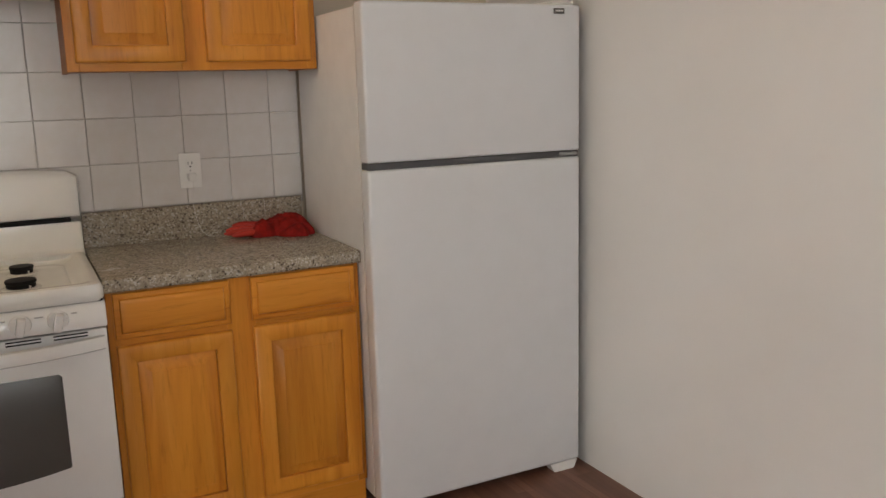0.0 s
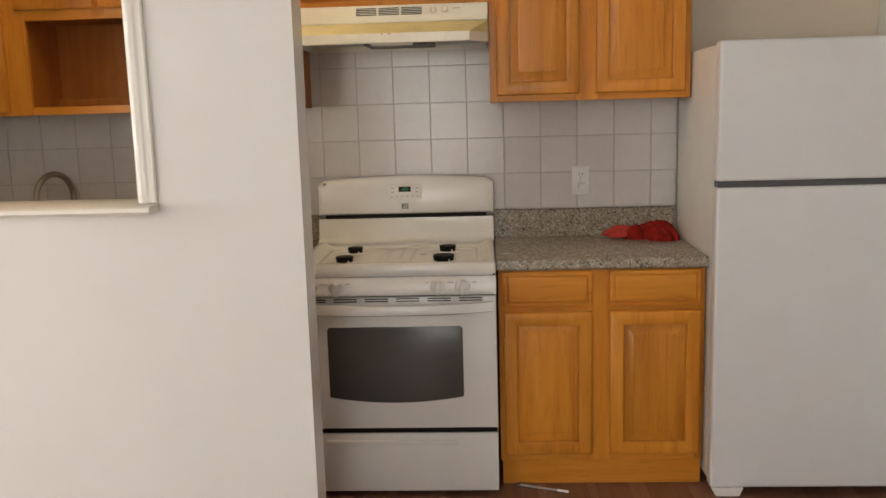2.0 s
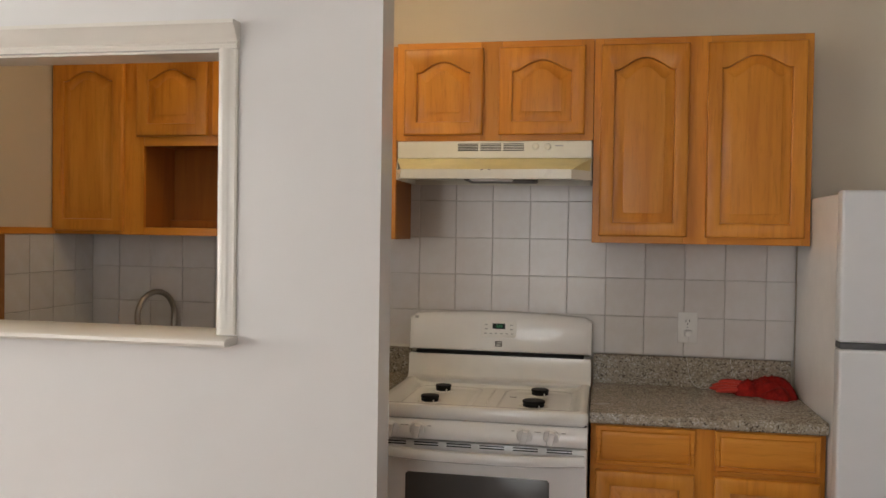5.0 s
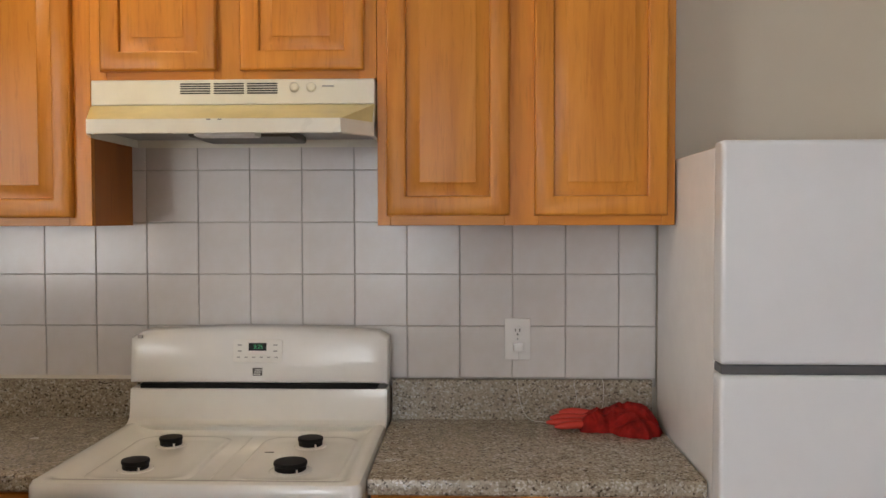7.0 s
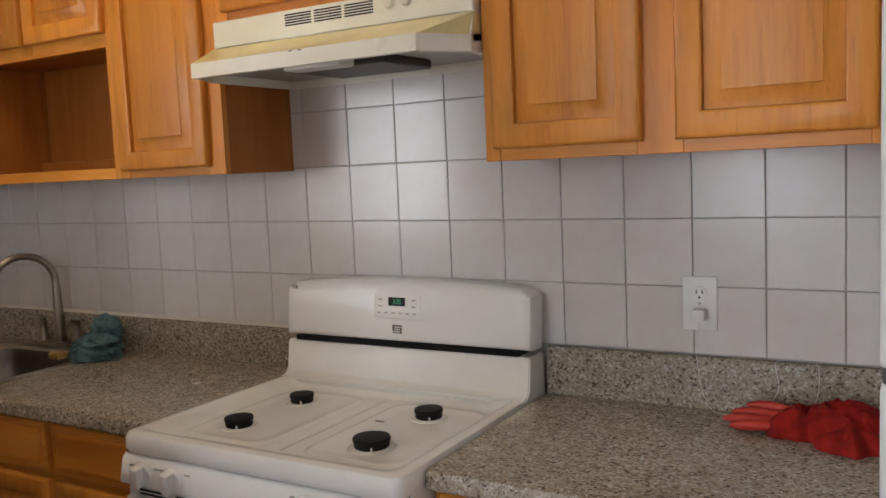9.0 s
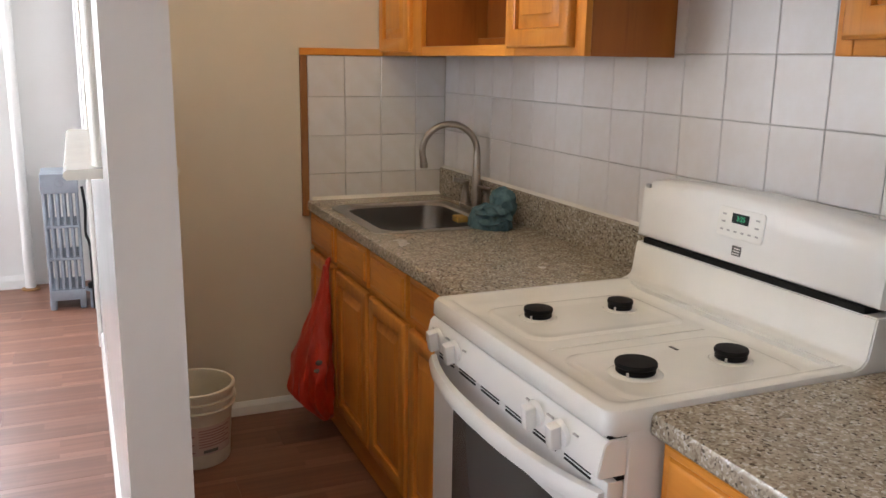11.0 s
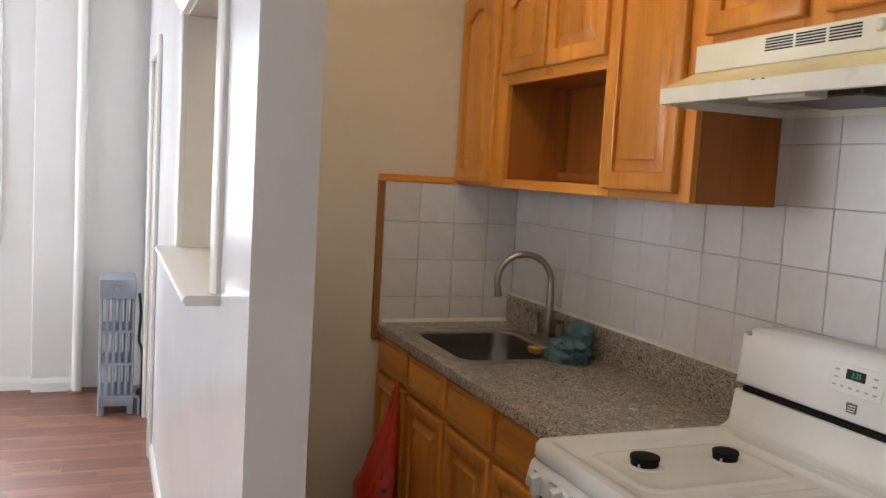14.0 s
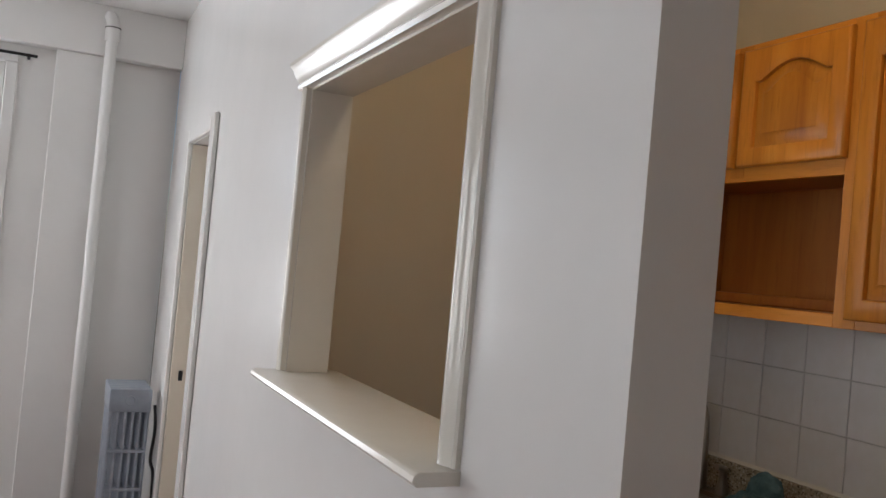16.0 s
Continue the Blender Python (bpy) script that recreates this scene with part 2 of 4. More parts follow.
def prism(profile, x0, x1, axis=0, bev=0.0, bm=None):
    """A profile of (u, z) pairs swept from x0 to x1 along axis 0 (u is y) or 1 (u is x)."""
    t = bmesh.new()
    ends = []
    for x in (x0, x1):
        ends.append([t.verts.new((x, u, z) if axis == 0 else (u, x, z)) for u, z in profile])
    n = len(profile)
    for i in range(n):
        t.faces.new((ends[0][i], ends[0][(i + 1) % n], ends[1][(i + 1) % n], ends[1][i]))
    t.faces.new(ends[0])
    t.faces.new(ends[1])
    bmesh.ops.recalc_face_normals(t, faces=t.faces)
    if bev:
        bmesh.ops.bevel(t, geom=list(t.edges), offset=bev, segments=2, affect="EDGES")
    return join(bm, t)


def rings(loops, cap0=True, cap1=True, bm=None):
    """Loops of equally many points, bridged one to the next."""
    t = bmesh.new()
    vs = [[t.verts.new(p) for p in lp] for lp in loops]
    n = len(loops[0])
    for a, b in zip(vs, vs[1:]):
        for i in range(n):
            t.faces.new((a[i], a[(i + 1) % n], b[(i + 1) % n], b[i]))
    if cap0:
        t.faces.new(vs[0][::-1])
    if cap1:
        t.faces.new(vs[-1])
    bmesh.ops.recalc_face_normals(t, faces=t.faces)
    return join(bm, t)


def lathe(profile, center, n=24, cap0=False, cap1=False, bm=None, axis="z"):
    loops = []
    for r, h in profile:
        lp = []
        for i in range(n):
            a = 2 * math.pi * i / n
            p = (r * math.cos(a), r * math.sin(a), h)
            if axis == "y":
                p = (p[0], h, p[1])
            if axis == "x":
                p = (h, p[0], p[1])
            lp.append(tuple(c + q for c, q in zip(center, p)))
        loops.append(lp)
    return rings(loops, cap0, cap1, bm)


def tube(pts, radius, n=10, bm=None):
    """A round tube along a list of points; radius is a number or a list."""
    pts = [Vector(p) for p in pts]
    loops = []
    side = None
    for i, p in enumerate(pts):
        d = (pts[min(i + 1, len(pts) - 1)] - pts[max(i - 1, 0)]).normalized()
        if side is None:
            side = d.orthogonal().normalized()
        side = (side - d * side.dot(d)).normalized()
        up = d.cross(side)
        r = radius[i] if isinstance(radius, list) else radius
        loops.append([p + r * (math.cos(2 * math.pi * k / n) * side + math.sin(2 * math.pi * k / n) * up) for k in range(n)])
    return rings(loops, True, True, bm)


def mesh_of(name, bm, material, smooth=False):
    me = bpy.data.meshes.new(name)
    bm.to_mesh(me)
    bm.free()
    me.materials.append(material)
    if smooth:
        for p in me.polygons:
            p.use_smooth = True
        me.set_sharp_from_angle(angle=radians(38))
    return me


def part(name, bm, material, parent, label="", smooth=True):
    """One mesh object under a thing or part, given in world metres."""
    ob = new(name, mesh_of(name, bm, material, smooth))
    ob.parent = parent
    m = Matrix.Identity(4)
    p = parent
    while p:
        m = p.matrix_basis @ m
        p = p.parent
    ob.matrix_basis = m.inverted()
    return tagged(ob, label)


def thing(name, label, category, at=(0, 0, 0), group=""):
    ob = new(name)
    ob.empty_display_size = 0.05
    ob.location = at
    return tagged(ob, label, category, group)


def setting(name, bm, material, label="", smooth=False):
    return tagged(new(name, mesh_of(name, bm, material, smooth)), label, kind="structure")


def words(text, size, m, material, parent, name="lettering"):
    """Flat lettering with a little depth, at the pose m."""
    cu = bpy.data.curves.new(name, "FONT")
    cu.body, cu.size, cu.extrude, cu.align_x, cu.align_y = text, size, 0.0004, "CENTER", "CENTER"
    tmp = bpy.data.objects.new(name, cu)
    me = bpy.data.meshes.new_from_object(tmp)
    bpy.data.objects.remove(tmp)
    me.transform(m)
    bm = bmesh.new()
    bm.from_mesh(me)
    bpy.data.meshes.remove(me)
    return part(name, bm, material, parent, smooth=False)


# ---- the large structure ----
XR, XL, XF, YP0, YP1, YB, H = 1.985, -1.918, -4.44, -1.408, -1.291, -5.5, 2.80


def wall_with_holes(axis, lo, hi, z1, face0, face1, holes):
    """A wall along x (axis 0) or y (axis 1) from lo to hi, with holes (a0, a1, z0, z1) right through it."""
    bm = bmesh.new()
    cuts = sorted({lo, hi, *[h[0] for h in holes], *[h[1] for h in holes]})
    for a, b in zip(cuts, cuts[1:]):
        spans = [(0, z1)]
        for h in holes:
            if h[0] <= a and b <= h[1]:
                spans = [(s, e) for s0, e0 in spans for s, e in ((s0, min(e0, h[2])), (max(s0, h[3]), e0)) if e > s]
        for s, e in spans:
            p, q = ((a, face0, s), (b, face1, e)) if axis == 0 else ((face0, a, s), (face1, b, e))
            box(p, q, 0, bm)
    bmesh.ops.remove_doubles(bm, verts=bm.verts, dist=1e-5)
    seen = {}
    for f in list(bm.faces):
        key = tuple(sorted(v.index for v in f.verts))
        seen.setdefault(key, []).append(f)
    bm.verts.index_update()
    dead = [f for fs in seen.values() if len(fs) > 1 for f in fs]
    bmesh.ops.delete(bm, geom=dead, context="FACES_ONLY")
    return bm


OPEN = (-1.63, -0.612, 1.205, 1.985)
DOOR = (-3.72, -3.12, -0.01, 2.03)
floor = setting("floor", box((-4.7, YB - 0.2, -0.1), (2.2, 0.2, -0.012)), M_SEAM, "red-brown laminate plank floor")
setting("wall_back", box((XL - 0.12, 0.006, 0), (XR + 0.15, 0.16, H)), M_CREAM, "cream painted kitchen wall behind the tiles")
setting("wall_right", box((XR, YB - 0.15, 0), (XR + 0.15, 0.0, H)), M_WALL2, "white painted wall beside the refrigerator")
setting("wall_left", box((XL - 0.12, YP1, 0), (XL, 0.0, H)), M_CREAM, "cream painted end wall of the kitchen")
setting("wall_partition", wall_with_holes(0, XF, -0.160, H, YP0, YP1, [OPEN, DOOR]), M_WALL,
        "glossy white partition wall with a serving hatch")
setting("wall_far", wall_with_holes(1, YB, YP0, H, XF - 0.16, XF - 0.03, [WIN_L]), M_WALL2, "white painted far wall")
setting("wall_front", wall_with_holes(0, XF - 0.16, XR, H, YB - 0.15, YB, [WIN_F, WIN_F2]), M_WALL2, "white painted window wall")
setting("wall_closet", box((XF, YP1 + 0.005, 0), (XL - 0.125, YP1 + 0.10, H)), M_WALL2, "white wall behind the side door")
setting("wall_panel", box((XF - 0.03, -2.06, 0.0), (XF + 0.035, -1.80, 2.52), 0.004), M_WALL2, "white boxed-in panel on the far wall")
setting("beam", box((XF - 0.03, YB, 2.52), (XF + 0.055, YP0, H), 0.004), M_WALL2, "white boxed beam under the ceiling")
ceil = box((-4.7, YB - 0.2, H), (2.2, 0.2, H + 0.1))
for gx in (-3.85, -2.6, -1.4):
    box((gx, YB, H - 0.003), (gx + 0.012, YP0, H), 0, ceil)
for gy in (-1.62, -2.84, -4.06):
    box((XF, gy, H - 0.0025), (XR, gy + 0.012, H), 0, ceil)
setting("ceiling", ceil, M_CEIL, "white ceiling with thin panel joints")

BASE = [(0.0, 0.0), (0.014, 0.0), (0.014, 0.055), (0.008, 0.075), (0.004, 0.085), (0.0, 0.085)]
setting("baseboard", prism([(XL + u, z * 0.68) for u, z in BASE], YP1, -0.56, 1), M_WALL2, "white baseboard on the cream end wall")
setting("baseboard", prism([(YP0 - u, z) for u, z in BASE], -3.0, -0.157), M_WALL, "white baseboard along the partition")
setting("baseboard", prism([(XF + 0.035 + u, z) for u, z in BASE], -2.06, -1.80, 1), M_WALL2, "white baseboard on the boxed panel")
setting("baseboard", prism([(XF - 0.03 + u, z) for u, z in BASE], YB, -2.06, 1), M_WALL2, "white baseboard along the far wall")


def window(name, axis, a0, a1, z0, z1, plane, out, label):
    """A double-hung window set into a wall; out is the way to the outside."""
    w = thing(name, label, "window")
    w["kind"] = "structure"

    def b(n, p0, p1, q0, q1, d0, d1, m, bev=0.004, up=w):
        d0, d1 = sorted((plane + out * d0, plane + out * d1))
        a, c = ((p0, d0, q0), (p1, d1, q1)) if axis == 0 else ((d0, p0, q0), (d1, p1, q1))
        return part(n, box(a, c, bev), m, up, smooth=False)
    s = 0.045
    mid = (z0 + z1) / 2
    fr = b("window_frame", a0, a0 + s, z0, z1, 0.02, 0.10, M_WALL2)
    b("window_frame", a1 - s, a1, z0, z1, 0.02, 0.10, M_WALL2)
    b("window_frame", a0 + s, a1 - s, z1 - s, z1, 0.02, 0.10, M_WALL2)
    b("window_frame", a0 + s, a1 - s, z0, z0 + s, 0.02, 0.10, M_WALL2)
    b("sash_rail", a0 + s, a1 - s, mid - 0.03, mid + 0.03, 0.03, 0.08, M_WALL2)
    b("window_sill", a0 - 0.06, a1 + 0.06, z0 - 0.035, z0 - 0.002, -0.06, 0.018, M_WALL2)
    for p0, p1, q0, q1 in ((a0 - 0.06, a0 - 0.002, z0, z1), (a1 + 0.002, a1 + 0.06, z0, z1), (a0 - 0.06, a1 + 0.06, z1 + 0.002, z1 + 0.06)):
        b("casing", p0, p1, q0, q1, -0.02, 0.0, M_WALL2)
    for q0, q1 in ((z0 + s, mid - 0.03), (mid + 0.03, z1 - s)):
        g = b("pane", a0 + s, a1 - s, q0, q1, 0.052, 0.056, M_GLASS, 0)
        g.visible_shadow = False
    return w


window("window_1", 1, *WIN_L, XF - 0.03, -1, "white double-hung window in the far wall")
window("window_2", 0, *WIN_F, YB, -1, "white double-hung window in the front wall")
window("window_3", 0, *WIN_F2, YB, -1, "white double-hung window in the front wall")
rod = thing("curtain_rod", "thin black curtain rod above the window", "curtain rod", (XF, -2.8, 2.44))
part("rod", tube([(XF + 0.05, -3.5, 2.455), (XF + 0.05, -2.15, 2.455)], 0.008), M_DARK, rod)
part("bracket", box((XF - 0.03, -2.20, 2.445), (XF + 0.05, -2.185, 2.465), 0.002), M_DARK, rod)
part("bracket", box((XF - 0.03, -3.46, 2.445), (XF + 0.05, -3.445, 2.465), 0.002), M_DARK, rod)

# side door in the partition, with its casing
door = thing("door_1", "white painted flush door in a white casing", "door", (-3.42, YP1, 0))
door["kind"] = "structure"
part("door_leaf", box((-3.70, YP1 - 0.03, 0.006), (-3.14, YP1, 2.01), 0.003), M_WALL2, door)
for x0, x1, z0, z1 in ((-3.12, -3.02, 0, 2.10), (-3.82, -3.72, 0, 2.10), (-3.718, -3.122, 2.032, 2.10)):
    part("casing", box((x0, YP0 - 0.022, z0), (x1, YP0, z1), 0.005), M_WALL, door)
part("jamb", box((-3.718, YP0, 0), (-3.702, YP1 - 0.032, 2.028), 0.001), M_CREAM, door)
part("jamb", box((-3.138, YP0, 0), (-3.122, YP1 - 0.032, 2.028), 0.001), M_WALL, door)
part("latch", box((-3.7015, -1.372, 0.86), (-3.698, -1.352, 0.91), 0.001), M_DARK, door, "dark latch hole in the jamb")

# serving hatch trim: jamb lining, casings, crown on top, deep sill
hatch = thing("hatch_trim", "glossy white moulded trim round the serving hatch", "trim", (-1.1, YP0, 1.2))
hatch["kind"] = "structure"
M_TRIMW = enamel("gloss_cream_trim", (0.76, 0.72, 0.64), 0.19, 0.010)
CAS = [(0.0, 0.0), (0.052, 0.0), (0.052, 0.009), (0.047, 0.013), (0.040, 0.012), (0.030, 0.017), (0.018, 0.022), (0.006, 0.020), (0.0, 0.014)]


def casing_upright(x, s, z0, z1):
    return rings([[(x + s * u, YP0 - d, z) for u, d in CAS] for z in (z0, z1)])


part("casing", casing_upright(OPEN[1], 1, 1.212, 1.99), M_TRIMW, hatch)
part("casing", casing_upright(OPEN[0], -1, 1.212, 1.99), M_TRIMW, hatch)
CROWN = [(0.0, 1.985), (0.020, 1.985), (0.024, 1.995), (0.018, 2.003), (0.027, 2.012), (0.034, 2.022), (0.040, 2.036), (0.050, 2.046), (0.050, 2.056), (0.0, 2.056)]
part("crown", prism([(YP0 - d, z) for d, z in CROWN], OPEN[0] - 0.065, OPEN[1] + 0.055), M_TRIMW, hatch)
SILL = [(YP0 - 0.075, 1.186), (YP0 - 0.082, 1.194), (YP0 - 0.080, 1.203), (YP0 - 0.072, 1.209), (YP1 + 0.042, 1.209), (YP1 + 0.048, 1.200), (YP1 + 0.042, 1.188)]
part("sill", prism(SILL, OPEN[0] - 0.05, OPEN[1] + 0.055), M_TRIMW, hatch, "deep cream sill board")
part("lining", box((OPEN[0], YP0 + 0.001, 1.21), (OPEN[0] + 0.006, YP1, 1.979), 0), M_TRIMW, hatch)
part("lining", box((OPEN[1] - 0.006, YP0 + 0.001, 1.21), (OPEN[1], YP1, 1.979), 0), M_TRIMW, hatch)
part("lining", box((OPEN[0], YP0 + 0.001, 1.979), (OPEN[1], YP1, 1.985), 0), M_TRIMW, hatch)

cl = thing("ceiling_light", "lit warm white glass globe on the kitchen ceiling", "ceiling light", (-0.55, -1.00, H))
part("canopy", lathe([(0.07, H), (0.07, H - 0.012), (0.05, H - 0.03)], (-0.55, -1.00, 0), 24, True, True), M_PLASTIC, cl)
part("globe", lathe([(0.048, H - 0.0305), (0.09, H - 0.05), (0.115, H - 0.09), (0.11, H - 0.14), (0.07, H - 0.175), (0.02, H - 0.185)], (-0.55, -1.00, 0), 24, True, True), M_GLOBE, cl)

# ---- cabinets ----


def panel_loop(x0, x1, z0, z1, y, inset, drop, n=20):
    a, b, c, d = x0 + inset, x1 - inset, z0 + inset, z1 - inset
    pts = [(a, y, c), (b, y, c), (b, y, d - drop)]
    for i in range(n + 1):
        u = 1 - 2 * i / n
        s = abs(u) / 0.86
        k = 0.0 if s >= 1 else (0.5 * (1 + math.cos(math.pi * s))) ** 0.55
        pts.append(((a + b) / 2 + u * (b - a) / 2 * 0.999, y, d - drop * (1 - k)))
    pts.append((a, y, d - drop))
    return pts


def cabinet_door(parent, x0, x1, z0, z1, y, th=0.02, frame_w=0.052, drop=0.0, level=False, name="door"):
    """A raised-panel door or drawer front whose back lies at y; the panel is a piece of its own."""
    m = M_WOODH if level else M_WOODV
    f = y - th
    lp = lambda yy, i, dr=0.0: panel_loop(x0, x1, z0, z1, yy, i, dr)
    fr = rings([lp(y, 0), lp(f + 0.007, 0), lp(f + 0.002, 0.003), lp(f, 0.008), lp(f, frame_w - 0.006, drop), lp(f + 0.003, frame_w - 0.001, drop),
                lp(f + 0.0125, frame_w, drop), lp(y - 0.002, frame_w, drop)], True, False)
    d = part(name, fr, m, parent)
    e = min(0.036, (z1 - z0) / 2 - frame_w - 0.006)
    pn = rings([lp(y - 0.003, frame_w + 0.001, drop), lp(f + 0.0130, frame_w + 0.001, drop), lp(f + 0.0125, frame_w + 0.005, drop),
                lp(f + 0.0030, frame_w + e - 0.002, drop), lp(f + 0.0010, frame_w + e - 0.0005, drop), lp(f + 0.0006, frame_w + e + 0.002, drop)], True, True)
    part("panel", pn, m, d)
    return d


def drawer_front(parent, x0, x1, z0, z1, y, th=0.02):
    f = y - th
    lp = lambda yy, i: panel_loop(x0, x1, z0, z1, yy, i, 0)
    bm = rings([lp(y, 0), lp(f + 0.010, 0), lp(f + 0.0065, 0.003), lp(f + 0.006, 0.014), lp(f + 0.008, 0.0165), lp(f + 0.002, 0.020), lp(f, 0.026), lp(f, 0.034)], True, True)
    return part("drawer_front", bm, M_WOODH, parent)


def face_frame(parent, stiles, rails, y, th=0.019):
    """Upright stiles (x0, x1, z0, z1) and level rails, front at y."""
    for x0, x1, z0, z1 in stiles:
        part("stile", box((x0, y, z0), (x1, y + th, z1), 0.0012), M_WOODV, parent)
    for x0, x1, z0, z1 in rails:
        part("rail", box((x0, y + 0.0006, z0), (x1, y + th, z1), 0.0012), M_WOODH, parent)


YU = -0.288          # face of the upper cabinets
ZU, ZT = 1.468, 2.24


def carcass(parent, x0, x1, z0, z1, y0, y1=-0.012):
    """A hollow box open at the front."""
    t = 0.014
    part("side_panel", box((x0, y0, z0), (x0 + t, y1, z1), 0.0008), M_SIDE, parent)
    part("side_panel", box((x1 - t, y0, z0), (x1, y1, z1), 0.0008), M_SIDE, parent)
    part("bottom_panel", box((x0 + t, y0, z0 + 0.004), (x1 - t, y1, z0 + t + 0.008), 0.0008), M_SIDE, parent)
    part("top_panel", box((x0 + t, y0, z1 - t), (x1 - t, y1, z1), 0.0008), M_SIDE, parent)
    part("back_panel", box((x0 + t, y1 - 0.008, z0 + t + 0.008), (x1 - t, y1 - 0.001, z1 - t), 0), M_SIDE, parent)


# right upper cabinet, two tall arched doors
c = thing("wall_cabinet", "tall honey oak wall cabinet with two arched doors", "cabinet", (0.76, 0, ZU), "wall cabinets")
carcass(c, 0.372, 1.15, ZU, ZT, YU + 0.019)
face_frame(c, [(0.370, 0.405, ZU, ZT), (0.705, 0.795, ZU, ZT), (1.118, 1.152, ZU, ZT)],
           [(0.405, 0.705, ZU, ZU + 0.038), (0.795, 1.118, ZU, ZU + 0.038), (0.405, 0.705, ZT - 0.038, ZT), (0.795, 1.118, ZT - 0.038, ZT)], YU)
cabinet_door(c, 0.395, 0.718, ZU + 0.026, ZT - 0.026, YU - 0.001, drop=0.045)
cabinet_door(c, 0.783, 1.130, ZU + 0.026, ZT - 0.026, YU - 0.001, drop=0.045)

# cabinet over the hood
c = thing("wall_cabinet", "short honey oak cabinet above the range hood", "cabinet", (0, 0, 1.86), "wall cabinets")
ZM = 1.856
carcass(c, -0.398, 0.369, ZM, ZT, YU + 0.019)
face_frame(c, [(-0.399, -0.355, ZM, ZT), (-0.065, 0.018, ZM, ZT), (0.322, 0.3685, ZM, ZT)],
           [(-0.355, -0.065, ZM, ZM + 0.035), (0.018, 0.322, ZM, ZM + 0.035), (-0.355, -0.065, ZT - 0.035, ZT), (0.018, 0.322, ZT - 0.035, ZT)], YU)
cabinet_door(c, -0.367, -0.054, ZM + 0.022, ZT - 0.026, YU - 0.001, drop=0.042)
cabinet_door(c, 0.008, 0.336, ZM + 0.022, ZT - 0.026, YU - 0.001, drop=0.042)

# left upper run: narrow door, two small doors over an open shelf, tall door
c = thing("wall_cabinet", "honey oak wall cabinet with an open shelf and four arched doors", "cabinet", (-1.15, 0, ZU), "wall cabinets")
YU = -0.286
carcass(c, XL + 0.001, -0.400, ZU, ZT - 0.01, YU + 0.019)
ZS0, ZS1, ZD = 1.500, 1.842, 1.882
face_frame(c, [(XL + 0.001, -1.87, ZU, ZT - 0.01), (-1.60, -1.492, ZU, ZT - 0.01), (-1.216, -1.162, ZD - 0.03, ZT - 0.012), (-0.832, -0.770, ZU, ZT - 0.01), (-0.462, -0.400, ZU, ZT - 0.01)],
           [(-1.87, -1.60, ZU, ZS0), (-1.492, -0.832, ZU, ZS0), (-0.770, -0.462, ZU, ZS0), (-1.492, -0.832, ZS1, ZD + 0.0125),
            (-1.87, -1.60, ZT - 0.05, ZT - 0.01), (-1.492, -0.832, ZT - 0.05, ZT - 0.01), (-0.770, -0.462, ZT - 0.05, ZT - 0.01)], YU)
cabinet_door(c, XL + 0.006, -1.580, ZU + 0.014, ZT - 0.03, YU - 0.001, drop=0.042)
cabinet_door(c, -1.520, -1.200, ZD, ZT - 0.03, YU - 0.001, drop=0.042)
cabinet_door(c, -1.178, -0.825, ZD, ZT - 0.03, YU - 0.001, drop=0.042)
cabinet_door(c, -0.790, -0.448, ZU + 0.022, ZT - 0.03, YU - 0.001, drop=0.042)
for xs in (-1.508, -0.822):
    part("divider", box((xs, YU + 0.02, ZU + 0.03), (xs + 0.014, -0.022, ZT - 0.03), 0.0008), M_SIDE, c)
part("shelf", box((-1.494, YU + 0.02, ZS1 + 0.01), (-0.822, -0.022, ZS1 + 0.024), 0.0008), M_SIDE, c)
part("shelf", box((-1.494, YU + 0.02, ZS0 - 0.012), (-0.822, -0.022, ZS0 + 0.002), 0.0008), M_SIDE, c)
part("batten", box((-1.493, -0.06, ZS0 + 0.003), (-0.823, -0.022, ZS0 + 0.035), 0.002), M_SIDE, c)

YC, YK = -0.588, -0.615    # face of the base cabinets, front of the counters
ZC = 0.890


def base_run(x0, x1, edges, label, name):
    """A base cabinet with a drawer over a door in each bay given by edges."""
    c = thing("base_cabinet", label, "cabinet", ((x0 + x1) / 2, -0.3, 0), "base cabinets")
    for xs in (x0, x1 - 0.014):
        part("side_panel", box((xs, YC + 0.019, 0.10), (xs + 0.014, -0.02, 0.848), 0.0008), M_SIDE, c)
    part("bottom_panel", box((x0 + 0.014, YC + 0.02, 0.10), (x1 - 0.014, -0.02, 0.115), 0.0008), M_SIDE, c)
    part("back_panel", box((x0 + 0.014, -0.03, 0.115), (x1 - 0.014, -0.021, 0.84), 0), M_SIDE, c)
    part("toe_kick", box((x0 + 0.008, YC + 0.012, 0.0), (x1 - 0.002, YC + 0.03, 0.099), 0.001), M_WOODH, c)
    st = [(x0, edges[0][0] + 0.012, 0.10, 0.848)]
    for (a, b), (p, q) in zip(edges, edges[1:]):
        st.append((b - 0.012, p + 0.012, 0.10, 0.848))
    st.append((edges[-1][1] - 0.012, x1, 0.10, 0.848))
    rl = []
    for (_, a, _, _), (b, _, _, _) in zip(st, st[1:]):
        rl += [(a, b, 0.10, 0.142), (a, b, 0.675, 0.718), (a, b, 0.832, 0.848)]
    face_frame(c, st, rl, YC)
    for a, b in edges:
        drawer_front(c, a, b, 0.708, 0.843, YC - 0.001)
        cabinet_door(c, a, b, 0.128, 0.688, YC - 0.001)
    return c


